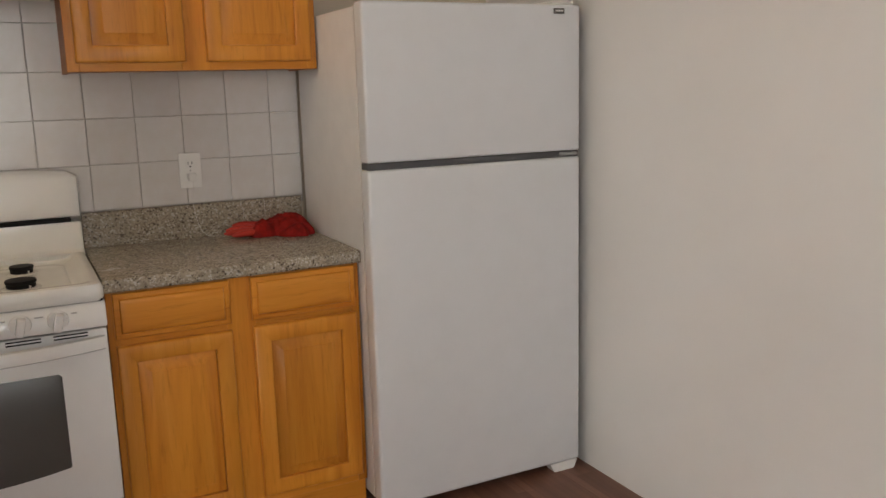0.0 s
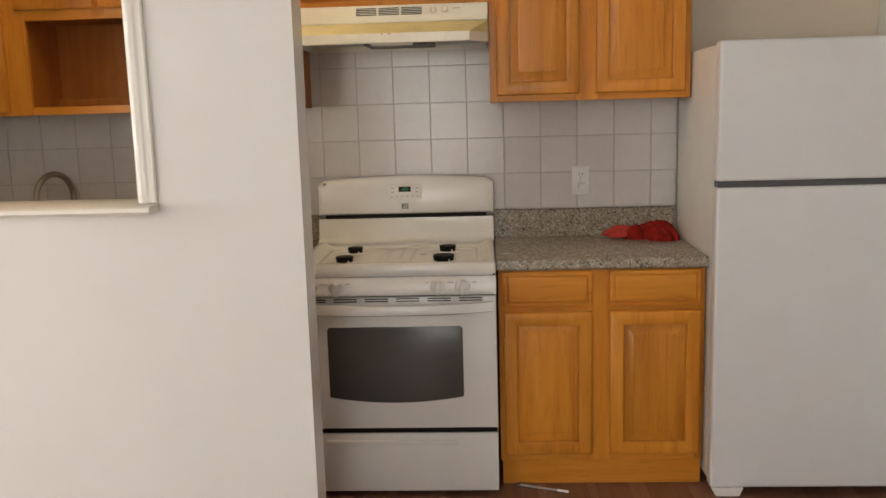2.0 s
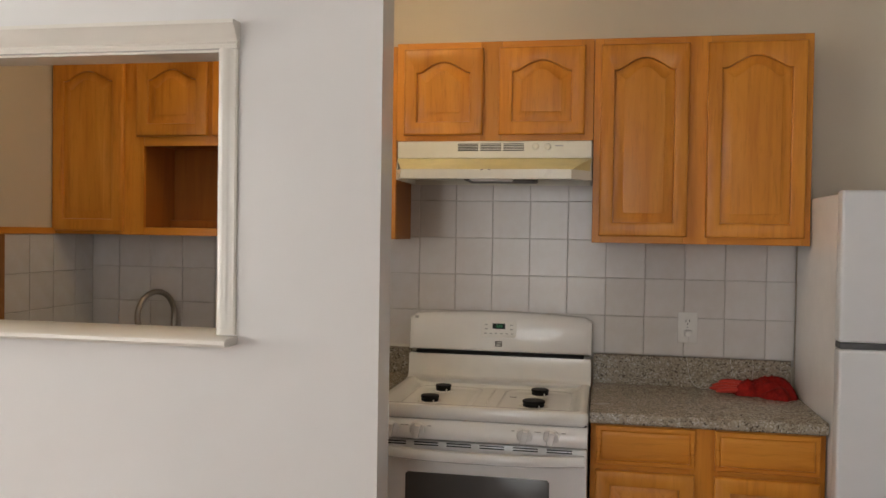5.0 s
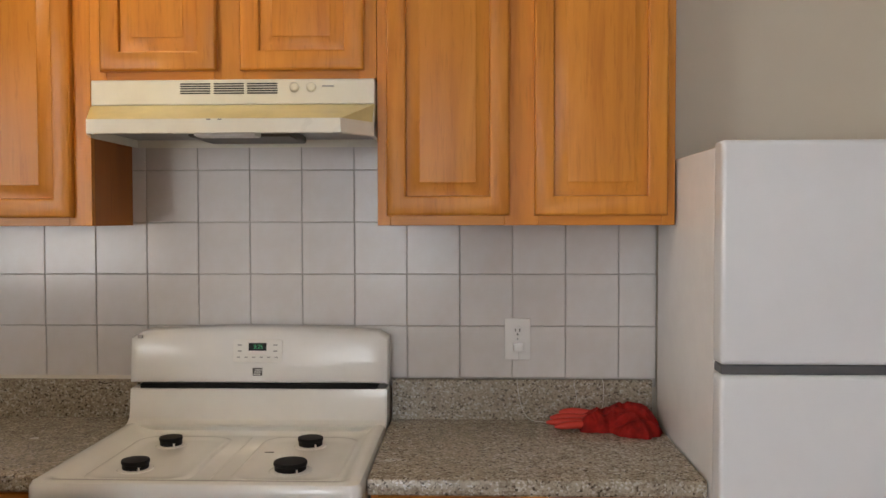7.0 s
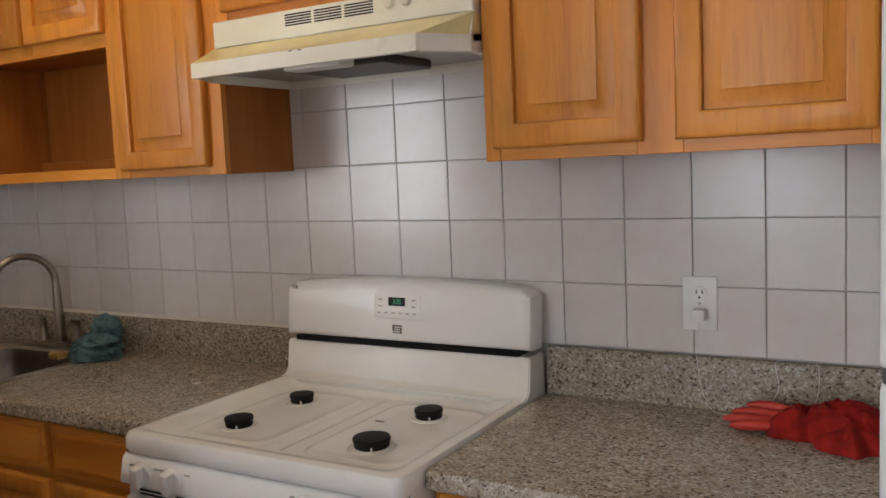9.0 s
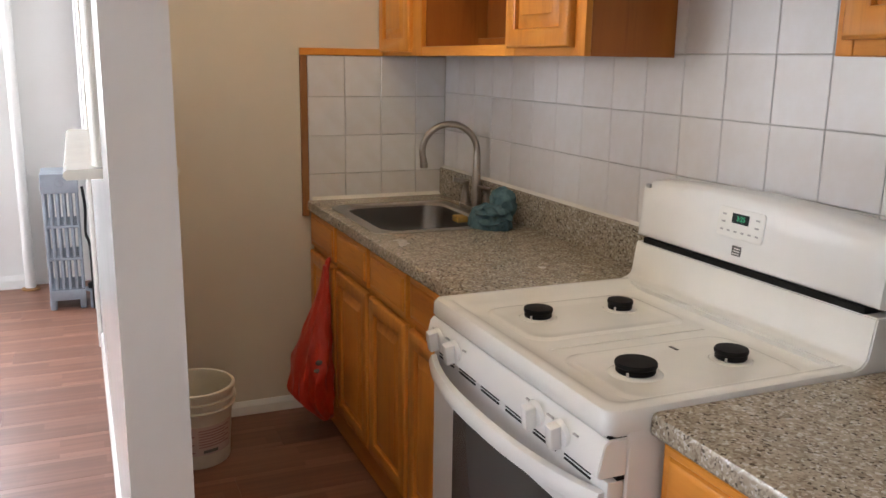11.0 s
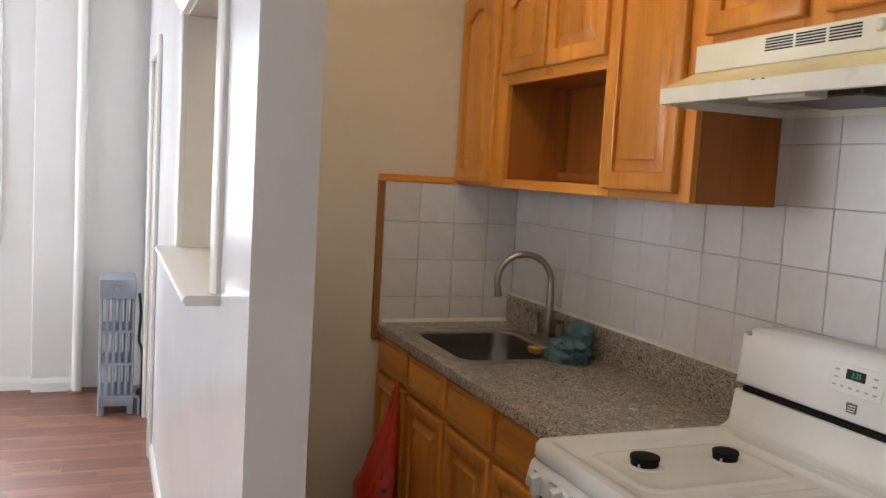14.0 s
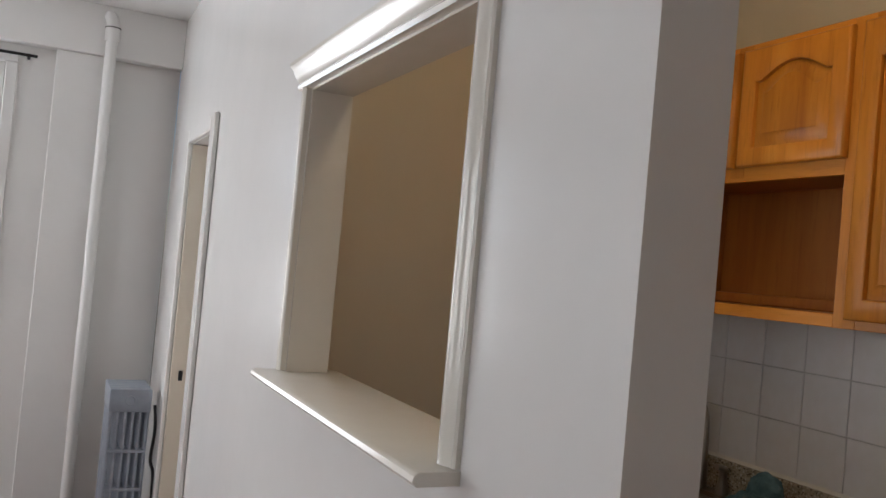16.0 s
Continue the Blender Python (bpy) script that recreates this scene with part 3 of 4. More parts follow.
base_run(0.384, 1.150, [(0.402, 0.732), (0.797, 1.132)], "honey oak base cabinet with two drawers and two doors", "right")
base_run(XL + 0.004, -0.388, [(XL + 0.018, -1.556), (-1.524, -1.168), (-1.138, -0.800), (-0.770, -0.402)], "honey oak sink base cabinet with a row of drawers", "left")


def counter_profile(y0, y1):
    return [(y1, ZC - 0.04), (y0 + 0.004, ZC - 0.04), (y0, ZC - 0.035), (y0, ZC - 0.010), (y0 + 0.003, ZC - 0.003), (y0 + 0.010, ZC), (y1, ZC)]


ct = thing("countertop", "gray-brown speckled countertop beside the refrigerator", "countertop", (0.77, -0.3, ZC), "countertops")
part("slab", prism(counter_profile(YK, -0.012), 0.380, 1.152), M_GRANITE, ct)
part("backsplash", prism([(-0.012, ZC + 0.0005), (-0.032, ZC + 0.0005), (-0.032, 1.004), (-0.028, 1.009), (-0.012, 1.009)], 0.383, 1.150), M_GRANITE, ct)

# left counter, cut round the sink bowl
SX0, SX1, SY0, SY1 = -1.70, -1.17, -0.545, -0.115
ct = thing("countertop", "speckled countertop round the kitchen sink", "countertop", (-1.1, -0.3, ZC), "countertops")
part("front_edge", prism(counter_profile(YK, SY0), XL + 0.002, -0.384), M_GRANITE, ct)
part("slab", box((XL + 0.002, SY0, ZC - 0.04), (SX0, -0.012, ZC)), M_GRANITE, ct, smooth=False)
part("slab", box((SX1, SY0, ZC - 0.04), (-0.384, -0.012, ZC)), M_GRANITE, ct, smooth=False)
part("slab", box((SX0, SY1, ZC - 0.04), (SX1, -0.012, ZC)), M_GRANITE, ct, smooth=False)
part("backsplash", prism([(-0.012, ZC + 0.0005), (-0.032, ZC + 0.0005), (-0.032, 1.000), (-0.028, 1.005), (-0.012, 1.005)], XL + 0.012, -0.386), M_GRANITE, ct)
caulk = enamel("white_caulk", (0.74, 0.70, 0.62), 0.5)
part("caulk", prism([(XL + 0.012, ZC + 0.0005), (XL + 0.024, ZC + 0.0005), (XL + 0.012, ZC + 0.014)], YK + 0.02, -0.033, 1), caulk, ct, "white caulk bead")
part("caulk", prism([(-0.012, 1.0055), (-0.026, 1.0055), (-0.012, 1.014)], XL + 0.012, -0.386), caulk, ct, "white caulk bead")

# ---- sink, faucet ----


def round_rect(x0, x1, y0, y1, z, r, n=6):
    pts = []
    for cx, cy, a0 in ((x1 - r, y1 - r, 0), (x0 + r, y1 - r, 90), (x0 + r, y0 + r, 180), (x1 - r, y0 + r, 270)):
        for i in range(n + 1):
            a = radians(a0 + 90 * i / n)
            pts.append((cx + r * math.cos(a), cy + r * math.sin(a), z))
    return pts


sink = thing("kitchen_sink", "brushed steel single-bowl sink set into the counter", "sink", ((SX0 + SX1) / 2, -0.33, ZC))
R = lambda i, z, r: round_rect(SX0 + i, SX1 - i, SY0 + i, SY1 - i, z, r)
part("rim", rings([R(-0.03, ZC + 0.0006, 0.05), R(-0.028, ZC + 0.003, 0.05), R(-0.010, ZC + 0.004, 0.06), R(0.012, ZC + 0.002, 0.07), R(0.016, ZC - 0.006, 0.075)], False, False), M_STEEL, sink)
part("bowl", rings([R(0.016, ZC - 0.006, 0.075), R(0.020, ZC - 0.03, 0.075), R(0.030, ZC - 0.14, 0.08), R(0.045, ZC - 0.165, 0.09), R(0.09, ZC - 0.178, 0.09), R(0.17, ZC - 0.182, 0.04)], False, True), M_BOWL, sink)
part("drain", lathe([(0.045, ZC - 0.181), (0.043, ZC - 0.177), (0.030, ZC - 0.179), (0.012, ZC - 0.180)], ((SX0 + SX1) / 2, -0.33, 0), 20, False, True), M_NICKEL, sink)

FX, FY = -1.468, -0.065
fa = thing("faucet", "brushed nickel gooseneck faucet with lever handles", "faucet", (FX, FY, ZC))
part("base_plate", rings([round_rect(FX - 0.115, FX + 0.115, FY - 0.026, FY + 0.026, z, r) for z, r in ((ZC + 0.004, 0.025), (ZC + 0.014, 0.025), (ZC + 0.018, 0.018))]), M_NICKEL, fa)
FDX, FDY = -0.30, -0.954
pts = [(FX, FY, ZC + 0.015), (FX, FY, ZC + 0.222)]
for i in range(0, 21):
    a = math.pi * i / 20 * 1.04
    r = 0.104
    u = r - r * math.cos(a)
    pts.append((FX + FDX * u, FY + FDY * u, ZC + 0.226 + r * math.sin(a)))
pts.append((pts[-1][0] - FDX * 0.006, pts[-1][1] - FDY * 0.006, pts[-1][2] - 0.03))
part("spout", tube(pts, [0.020, 0.0135] + [0.0125] * 20 + [0.0125, 0.0140], 14), M_NICKEL, fa)
part("aerator", tube([pts[-1], (pts[-1][0], pts[-1][1], pts[-1][2] - 0.018)], [0.0155, 0.0145], 14), M_NICKEL, fa)
for s in (-1, 1):
    hx = FX + 0.095 * s
    h = part("handle", lathe([(0.021, ZC + 0.016), (0.019, ZC + 0.03), (0.013, ZC + 0.06), (0.012, ZC + 0.085), (0.015, ZC + 0.098), (0.009, ZC + 0.104)], (hx, FY, 0), 16, True, True), M_NICKEL, fa)
    part("lever", tube([(hx, FY, ZC + 0.094), (hx + 0.012 * s, FY - 0.022, ZC + 0.104), (hx + 0.018 * s, FY - 0.046, ZC + 0.108)], [0.010, 0.008, 0.009], 10), M_NICKEL, h)

# ---- stove ----
SX, SW = 0.0, 0.375
stove = thing("gas_stove", "white gas range with black burners, no grates", "stove", (0, -0.35, 0))
part("body", box((-SW, -0.655, 0.03), (SW, -0.03, 0.868), 0.004), M_STOVEF, stove, "white side panels")
for fx in (-0.33, 0.33):
    for fy in (-0.60, -0.10):
        part("foot", lathe([(0.018, 0.0), (0.018, 0.03)], (fx, fy, 0), 12, True, True), M_DARK, stove)
# cooktop: raised rim, sunken pan, upturned back
lp = lambda i, z, r, j=0: round_rect(-SW - 0.002 + i, SW + 0.002 - i, -0.700 + i, -0.125 - j, z, r, 5)
top = rings([lp(0.006, 0.852, 0.02), lp(0, 0.862, 0.025), lp(0.001, 0.888, 0.025), lp(0.006, 0.897, 0.025), lp(0.016, 0.900, 0.03), lp(0.034, 0.899, 0.03, 0.008),
             lp(0.050, 0.884, 0.035, 0.02), lp(0.072, 0.8735, 0.04, 0.035), lp(0.10, 0.872, 0.04, 0.05)], True, True)
cook = part("cooktop", top, M_STOVE, stove, "cream-white enamel cooktop with sunken pans")
for x0, x1 in ((-0.31, -0.045), (0.045, 0.31)):
    q = lambda i, z, r: round_rect(x0 + i, x1 - i, -0.60 + i, -0.185 - i, z, r, 5)
    part("burner_pan", rings([q(0, 0.8722, 0.05), q(0.008, 0.8755, 0.05), q(0.016, 0.8755, 0.045), q(0.028, 0.8728, 0.04), q(0.05, 0.8724, 0.03)], False, True), M_STOVE, cook)
part("seam", box((-0.004, -0.59, 0.8718), (0.004, -0.19, 0.8738), 0.0008), M_STOVE, cook)
BURN = [(-0.205, -0.500, 0.034), (-0.196, -0.280, 0.031), (0.178, -0.502, 0.041), (0.184, -0.276, 0.034)]
for bx, by, br in BURN:
    b = part("burner", lathe([(br * 1.3, 0.8727), (br * 1.22, 0.8752), (br * 0.95, 0.8758), (br * 0.62, 0.8762)], (bx, by, 0), 28, False, True), M_STOVE, cook)
    part("burner_cap", lathe([(br * 0.90, 0.8758), (br * 0.94, 0.8775), (br * 0.94, 0.8870), (br * 0.97, 0.8880), (br, 0.8895), (br, 0.8945), (br * 0.97, 0.8970), (br * 0.5, 0.8982)], (bx, by, 0), 32, True, True), M_BLACK, b, "black cast iron burner cap")
    part("igniter", tube([(bx + br * 0.55, by - br * 0.84, 0.874), (bx + br * 0.55, by - br * 0.84, 0.884)], 0.0025, 8), M_PLASTIC, b)
part("chip", box((0.075, -0.345, 0.8722), (0.100, -0.337, 0.8740), 0.0008), M_INKDARK, cook)
# back riser and control head
riser = prism([(-0.155, 0.897), (-0.135, 0.903), (-0.124, 0.915), (-0.112, 0.995), (-0.03, 0.995), (-0.03, 0.86), (-0.14, 0.86)], -SW, SW, 0, 0.003)
part("riser", riser, M_STOVE, stove)
part("vent_slot", box((-SW + 0.03, -0.113, 0.9952), (SW - 0.03, -0.032, 1.009), 0.001), M_BLACK, stove, "black oven vent slot")
n = 24
loops = []
for d, i in (((-0.028), 0.006), ((-0.034), 0.0), ((-0.086), 0.0), ((-0.098), 0.004), ((-0.104), 0.014), ((-0.108), 0.03)):
    pts = [(-SW - 0.003 + i, 1.010 + i * 0.6), (SW + 0.003 - i, 1.010 + i * 0.6)]
    for k in range(n + 1):
        u = 1 - 2 * k / n
        edge = 1 - max(0, (abs(u) - 0.93) / 0.07) ** 2 * 0.10
        pts.append(((SW + 0.003 - i) * u, 1.010 + (0.146 + 0.017 * (1 - u * u)) * edge - i))
    loops.append([(x, d + 0.10 * 0.0 + (z - 1.01) * 0.10 - 0.012, z) for x, z in pts])
head = part("control_head", rings(loops), M_STOVEF, stove, "white arched control panel")
yh = lambda z: -0.1205 + (z - 1.01) * 0.10
tiltm = lambda x, z, d=0.0: pose(x, yh(z) - d, z, 90 - 5.7, 0, 0)
pm = [(x, yh(z) - 0.0002, z) for x, _, z in [(p[0], 0, p[1]) for p in round_rect(-0.072, 0.072, 1.072, 1.138, 0, 0.008)]]
part("key_panel", rings([[(x, y + 0.004, z) for x, y, z in pm], [(x, y - 0.0015, z) for x, y, z in pm], [(x * 0.97, y - 0.0025, 1.105 + (z - 1.105) * 0.96) for x, y, z in pm]]), M_PLASTIC, head)
part("display", rings([[(x, yh(z) + d, z) for x, z in ((-0.026, 1.106), (0.026, 1.106), (0.026, 1.128), (-0.026, 1.128))] for d in (0.003, -0.0034)]), M_DARK, head, "black clock display", smooth=False)
words("3:25", 0.016, tiltm(0.002, 1.117, 0.0040), M_GREEN, head, "clock_digits")
for k in range(6):
    kx = -0.055 + 0.022 * k
    part("key", box((kx - 0.005, yh(1.087) - 0.0032, 1.085), (kx + 0.005, yh(1.087) + 0.002, 1.089), 0.0005), M_GRAYINK, head)
for kz in (1.105, 1.122):
    for kx in (-0.052, 0.052):
        part("key", box((kx - 0.006, yh(kz) - 0.0034, kz - 0.002), (kx + 0.006, yh(kz) + 0.002, kz + 0.002), 0.0005), M_GRAYINK, head)
lg = part("badge", box((-0.014, yh(1.045) - 0.0012, 1.034), (0.014, yh(1.045) + 0.003, 1.056), 0.0006), M_INKDARK, head, "dark maker's badge")
for k in range(3):
    part("badge_bar", box((-0.011 + 0.002 * k, yh(1.045) - 0.0020, 1.0375 + 0.006 * k), (0.009 + 0.002 * k, yh(1.045) - 0.0010, 1.0400 + 0.006 * k), 0.0003), M_PLASTIC, lg)
part("maker_mark", box((-0.352, yh(1.148) - 0.0035, 1.140), (-0.338, yh(1.148) + 0.004, 1.150), 0.0005), M_GRAYINK, head)
# knob panel, sloped
part("knob_panel", prism([(-0.655, 0.850), (-0.690, 0.850), (-0.700, 0.842), (-0.712, 0.792), (-0.708, 0.783), (-0.655, 0.783)], -SW, SW, 0, 0.002), M_STOVEF, stove)
# black strip stands in for the shade below the cooktop rim
part("shadow_gap", box((-SW + 0.004, -0.690, 0.8505), (SW - 0.004, -0.655, 0.856), 0), M_BLACK, stove)
for kx in (-0.300, -0.205, 0.165, 0.255):
    kn = part("knob", lathe([(0.027, 0.0), (0.027, -0.006), (0.025, -0.009), (0.020, -0.010)], (0, 0, 0), 24, True, True, axis="y"), M_STOVEF, stove)
    box_grip = box((-0.0105, -0.031, -0.025), (0.0105, -0.008, 0.025), 0.004, None, 2)
    kn.matrix_basis = stove.matrix_basis.inverted() @ pose(kx, -0.706, 0.817, 12, 0, 0)
    g = part("grip", box_grip, M_STOVEF, kn)
    g.matrix_basis = pose(0, 0, 0, 0, 12, 0)
    part("pointer", box((kx + 0.034, -0.7083, 0.828), (kx + 0.048, -0.7040, 0.831), 0.0003), M_GRAYINK, stove)
    part("pointer", box((kx - 0.044, -0.7083, 0.828), (kx - 0.034, -0.7040, 0.831), 0.0003), M_GRAYINK, stove)
# oven door with bowed handle and curved window
od = part("oven_door", box((-SW + 0.001, -0.690, 0.272), (SW - 0.001, -0.657, 0.774), 0.006, None, 2), M_STOVEF, stove)
n = 14
pts = [(-0.255, 0.655), (0.240, 0.668)]
win = [(0.245, 0.385)]
for k in range(n + 1):
    u = 1 - 2 * k / n
    win.append((0.247 * u, 0.395 - 0.022 * (1 - u * u)))
win += [(-0.250, 0.400), (-0.250, 0.655), (-0.242, 0.663), (0.242, 0.663), (0.250, 0.655), (0.250, 0.400)]
win = win[1:]
part("oven_window", rings([[(x, -0.688, z) for x, z in win], [(x, -0.6915, z) for x, z in win], [(x * 0.992, -0.6922, 0.53 + (z - 0.53) * 0.988) for x, z in win]]), M_GLASSDARK, od, "dark smoked oven window")
hb = []
for k in range(25):
    u = -1 + 2 * k / 24
    yb = -0.690 - 0.052 * (1 - abs(u) ** 2.6)
    z = 0.735
    hb.append([(0.366 * u, yb, z - 0.020), (0.366 * u, yb - 0.014, z - 0.014), (0.366 * u, yb - 0.017, z + 0.004), (0.366 * u, yb - 0.010, z + 0.018), (0.366 * u, yb + 0.004, z + 0.020)])
part("handle", rings(hb), M_STOVEF, od, "white bowed oven handle")
for k in range(6):
    x0 = -0.335 + 0.115 * k
    for dz in (0.0, 0.0085):
        part("vent", box((x0, -0.6925, 0.7575 + dz), (x0 + 0.085, -0.688, 0.7612 + dz), 0.0004), M_DARK, od)
# black strips paint the shade above and below the oven door
part("gap", box((-SW + 0.003, -0.670, 0.774), (SW - 0.003, -0.656, 0.783), 0), M_BLACK, stove)
part("gap", box((-SW + 0.003, -0.676, 0.250), (SW - 0.003, -0.656, 0.272), 0), M_BLACK, stove)
dr = part("drawer", box((-SW + 0.001, -0.688, 0.022), (SW - 0.001, -0.657, 0.250), 0.005, None, 2), M_STOVEF, stove)
part("pull", prism([(-0.686, 0.205), (-0.697, 0.210), (-0.697, 0.222), (-0.688, 0.227), (-0.686, 0.227)], -0.27, 0.22, 0, 0.001), M_STOVEF, dr)

# ---- range hood ----
hd = thing("range_hood", "almond enamel range hood with lamp yellow painted on its sloping front", "range hood", (0, -0.2, 1.7))
hx0, hx1, lx0, lx1 = -0.388, 0.366, -0.345, 0.295
YH = -0.312
part("canopy_face", box((hx0, YH, 1.786), (hx1, -0.012, 1.853), 0.003), M_HOOD, hd)
# slope: its yellow lamplight is painted in, the rest is plain almond
part("slope", rings([[(hx0, YH, 1.786), (hx1, YH, 1.786), (hx1, -0.02, 1.786), (hx0, -0.02, 1.786)],
                     [(lx0, -0.436, 1.735), (lx1, -0.436, 1.735), (hx1, YH - 0.01, 1.72), (hx0, YH - 0.01, 1.72)]], False, False), M_HOODLIT, hd, "sloping front painted with lamp yellow", smooth=False)
lip_o = [(lx0, -0.436), (lx1, -0.436), (hx1, -0.33), (hx1, -0.012), (hx0, -0.012), (hx0, -0.33)]
lip_i = [(lx0 + 0.008, -0.428), (lx1 - 0.008, -0.428), (hx1 - 0.008, -0.328), (hx1 - 0.008, -0.02), (hx0 + 0.008, -0.02), (hx0 + 0.008, -0.328)]
part("lip", rings([[(x, y, 1.736) for x, y in lip_i], [(x, y, 1.736) for x, y in lip_o], [(x, y, 1.701) for x, y in lip_o], [(x, y, 1.699) for x, y in lip_i], [(x, y, 1.722) for x, y in lip_i]], False, False), M_HOOD, hd, smooth=False)
part("side_wing", rings([[(hx1 - 0.001, YH, 1.786), (hx1, -0.012, 1.786), (hx1, -0.012, 1.736), (hx1, -0.33, 1.736)], [(hx1 - 0.004, YH, 1.786), (hx1 - 0.004, -0.012, 1.786), (hx1 - 0.004, -0.012, 1.736), (hx1 - 0.004, -0.33, 1.736)]]), M_HOOD, hd, smooth=False)
part("side_wing", rings([[(hx0, YH, 1.786), (hx0, -0.012, 1.786), (hx0, -0.012, 1.736), (hx0, -0.33, 1.736)], [(hx0 + 0.004, YH, 1.786), (hx0 + 0.004, -0.012, 1.786), (hx0 + 0.004, -0.012, 1.736), (hx0 + 0.004, -0.33, 1.736)]]), M_HOOD, hd, smooth=False)
part("underside", box((hx0 + 0.012, -0.33, 1.722), (hx1 - 0.012, -0.02, 1.728), 0), mat("hood_underside_gray", (0.42, 0.41, 0.40), 0.4, 0.3), hd)
part("filter", box((-0.12, -0.34, 1.700), (0.15, -0.13, 1.721), 0.004), mat("greasy_filter", (0.10, 0.085, 0.07), 0.45, 0.6), hd, "dark greasy mesh filter")
part("light_cover", box((-0.085, -0.405, 1.695), (0.075, -0.345, 1.722), 0.006, None, 2), M_PLASTIC, hd)
for k in range(3):
    x0 = -0.148 + 0.089 * k
    for j in range(5):
        z = 1.815 + 0.0062 * j
        part("louvre", box((x0, YH - 0.0012, z), (x0 + 0.080, YH + 0.003, z + 0.0032), 0.0003), M_DARK, hd)
for kx in (0.155, 0.200):
    part("switch", lathe([(0.013, 0.0), (0.013, -0.004), (0.010, -0.009), (0.007, -0.010)], (kx, YH, 1.831), 16, False, True, axis="y"), M_HOOD, hd)
part("maker_mark", box((0.228, YH - 0.0011, 1.832), (0.258, YH + 0.002, 1.836), 0.0003), M_GRAYINK, hd)
for x in (-0.04, -0.012):
    part("chip", box((x, -0.4372, 1.7325), (x + 0.010, -0.4362, 1.7350), 0.0002), M_INKDARK, hd)

# ---- refrigerator ----
fr = thing("refrigerator", "white two-door top-freezer refrigerator", "refrigerator", (1.55, -0.4, 0))
FX0, FX1, FYF = 1.153, 1.942, -0.705
part("cabinet", box((FX0 + 0.004, FYF + 0.075, 0.045), (FX1 - 0.004, -0.06, 1.642), 0.006, None, 2), M_FSIDE, fr)
part("gasket", box((FX0 + 0.012, FYF + 0.062, 0.07), (FX1 - 0.012, FYF + 0.0745, 1.645), 0), M_YELLOW, fr, "yellowed door gasket")
part("freezer_door", box((FX0, FYF, 1.170), (FX1, FYF + 0.062, 1.652), 0.011, None, 3), M_FRIDGE, fr)
part("fridge_door", box((FX0, FYF, 0.036), (FX1, FYF + 0.062, 1.148), 0.011, None, 3), M_FRIDGE, fr)
part("handle_strip", box((FX0 + 0.003, FYF + 0.006, 1.1482), (FX1 - 0.003, FYF + 0.060, 1.1698), 0.003), M_GASKET, fr, "gray handle strip between the doors")
part("hinge", box((FX1 - 0.085, FYF - 0.002, 1.153), (FX1 - 0.012, FYF + 0.02, 1.165), 0.003), mat("hinge_steel", (0.4, 0.4, 0.4), 0.35, 0.9), fr)
part("kick_grille", box((FX0 + 0.02, FYF + 0.055, 0.012), (FX1 - 0.02, FYF + 0.07, 0.034), 0.002), M_DARK, fr)
for x0 in (FX0 + 0.004, FX1 - 0.125):
    part("foot", prism([(x0, 0.034), (x0 + 0.12, 0.034), (x0 + 0.105, 0.0), (x0 + 0.02, 0.0)], FYF + 0.004, FYF + 0.05, 1, 0.002), M_PLASTIC, fr)
part("foot", box((FX0 + 0.02, -0.12, 0), (FX0 + 0.06, -0.08, 0.046), 0.003), M_DARK, fr)
part("foot", box((FX1 - 0.06, -0.12, 0), (FX1 - 0.02, -0.08, 0.046), 0.003), M_DARK, fr)
bd = part("badge", box((FX1 - 0.108, FYF - 0.003, 1.622), (FX1 - 0.066, FYF + 0.004, 1.640), 0.001), M_INKDARK, fr, "small dark maker's badge")
part("badge_bar", box((FX1 - 0.102, FYF - 0.0042, 1.629), (FX1 - 0.072, FYF - 0.0028, 1.634), 0.0003), M_PLASTIC, bd)
part("hinge_cover", box((FX1 - 0.11, FYF + 0.01, 1.6525), (FX1 - 0.02, FYF + 0.10, 1.664), 0.004), M_PLASTIC, fr)

# ---- outlet, plug, cord ----
ot = thing("wall_outlet", "white double wall outlet with a charger plugged in", "outlet", (0.755, 0, 1.129))
part("cover_plate", box((0.717, -0.0165, 1.067), (0.793, -0.0115, 1.190), 0.0022, None, 2), M_PLASTIC, ot)
for z in (1.152, 1.105):
    s = part("socket", lathe([(0.0165, -0.0160), (0.0165, -0.0185), (0.015, -0.0190)], (0.755, 0, z), 20, False, True, axis="y"), M_PLASTIC, ot)
    if z > 1.12:
        for dx in (-0.0065, 0.0065):
            part("slot", box((0.755 + dx - 0.0012, -0.0196, z - 0.001), (0.755 + dx + 0.0012, -0.0185, z + 0.008), 0.0002), M_DARK, s)
        part("slot", lathe([(0.0026, -0.0186), (0.0026, -0.0196)], (0.755, 0, z - 0.009), 10, False, True, axis="y"), M_DARK, s)
part("screw", lathe([(0.003, -0.0164), (0.003, -0.0175)], (0.755, 0, 1.129), 10, False, True, axis="y"), M_GRAYINK, ot)
pg = thing("charger", "small white plug with a thin white cord", "charger", (0.757, -0.03, 1.105))
part("plug", box((0.742, -0.045, 1.093), (0.771, -0.0192, 1.119), 0.005, None, 2), M_PLASTIC, pg)
cord = [(0.757, -0.036, 1.094), (0.756, -0.040, 1.06), (0.752, -0.040, 1.02), (0.757, -0.042, 0.97), (0.768, -0.046, 0.925), (0.79, -0.06, 0.898), (0.83, -0.07, 0.8935), (0.88, -0.062, 0.8935),
        (0.925, -0.048, 0.95), (0.920, -0.042, 1.01), (0.955, -0.040, 1.026), (1.0, -0.042, 1.016), (1.005, -0.046, 0.96), (0.995, -0.07, 0.92)]


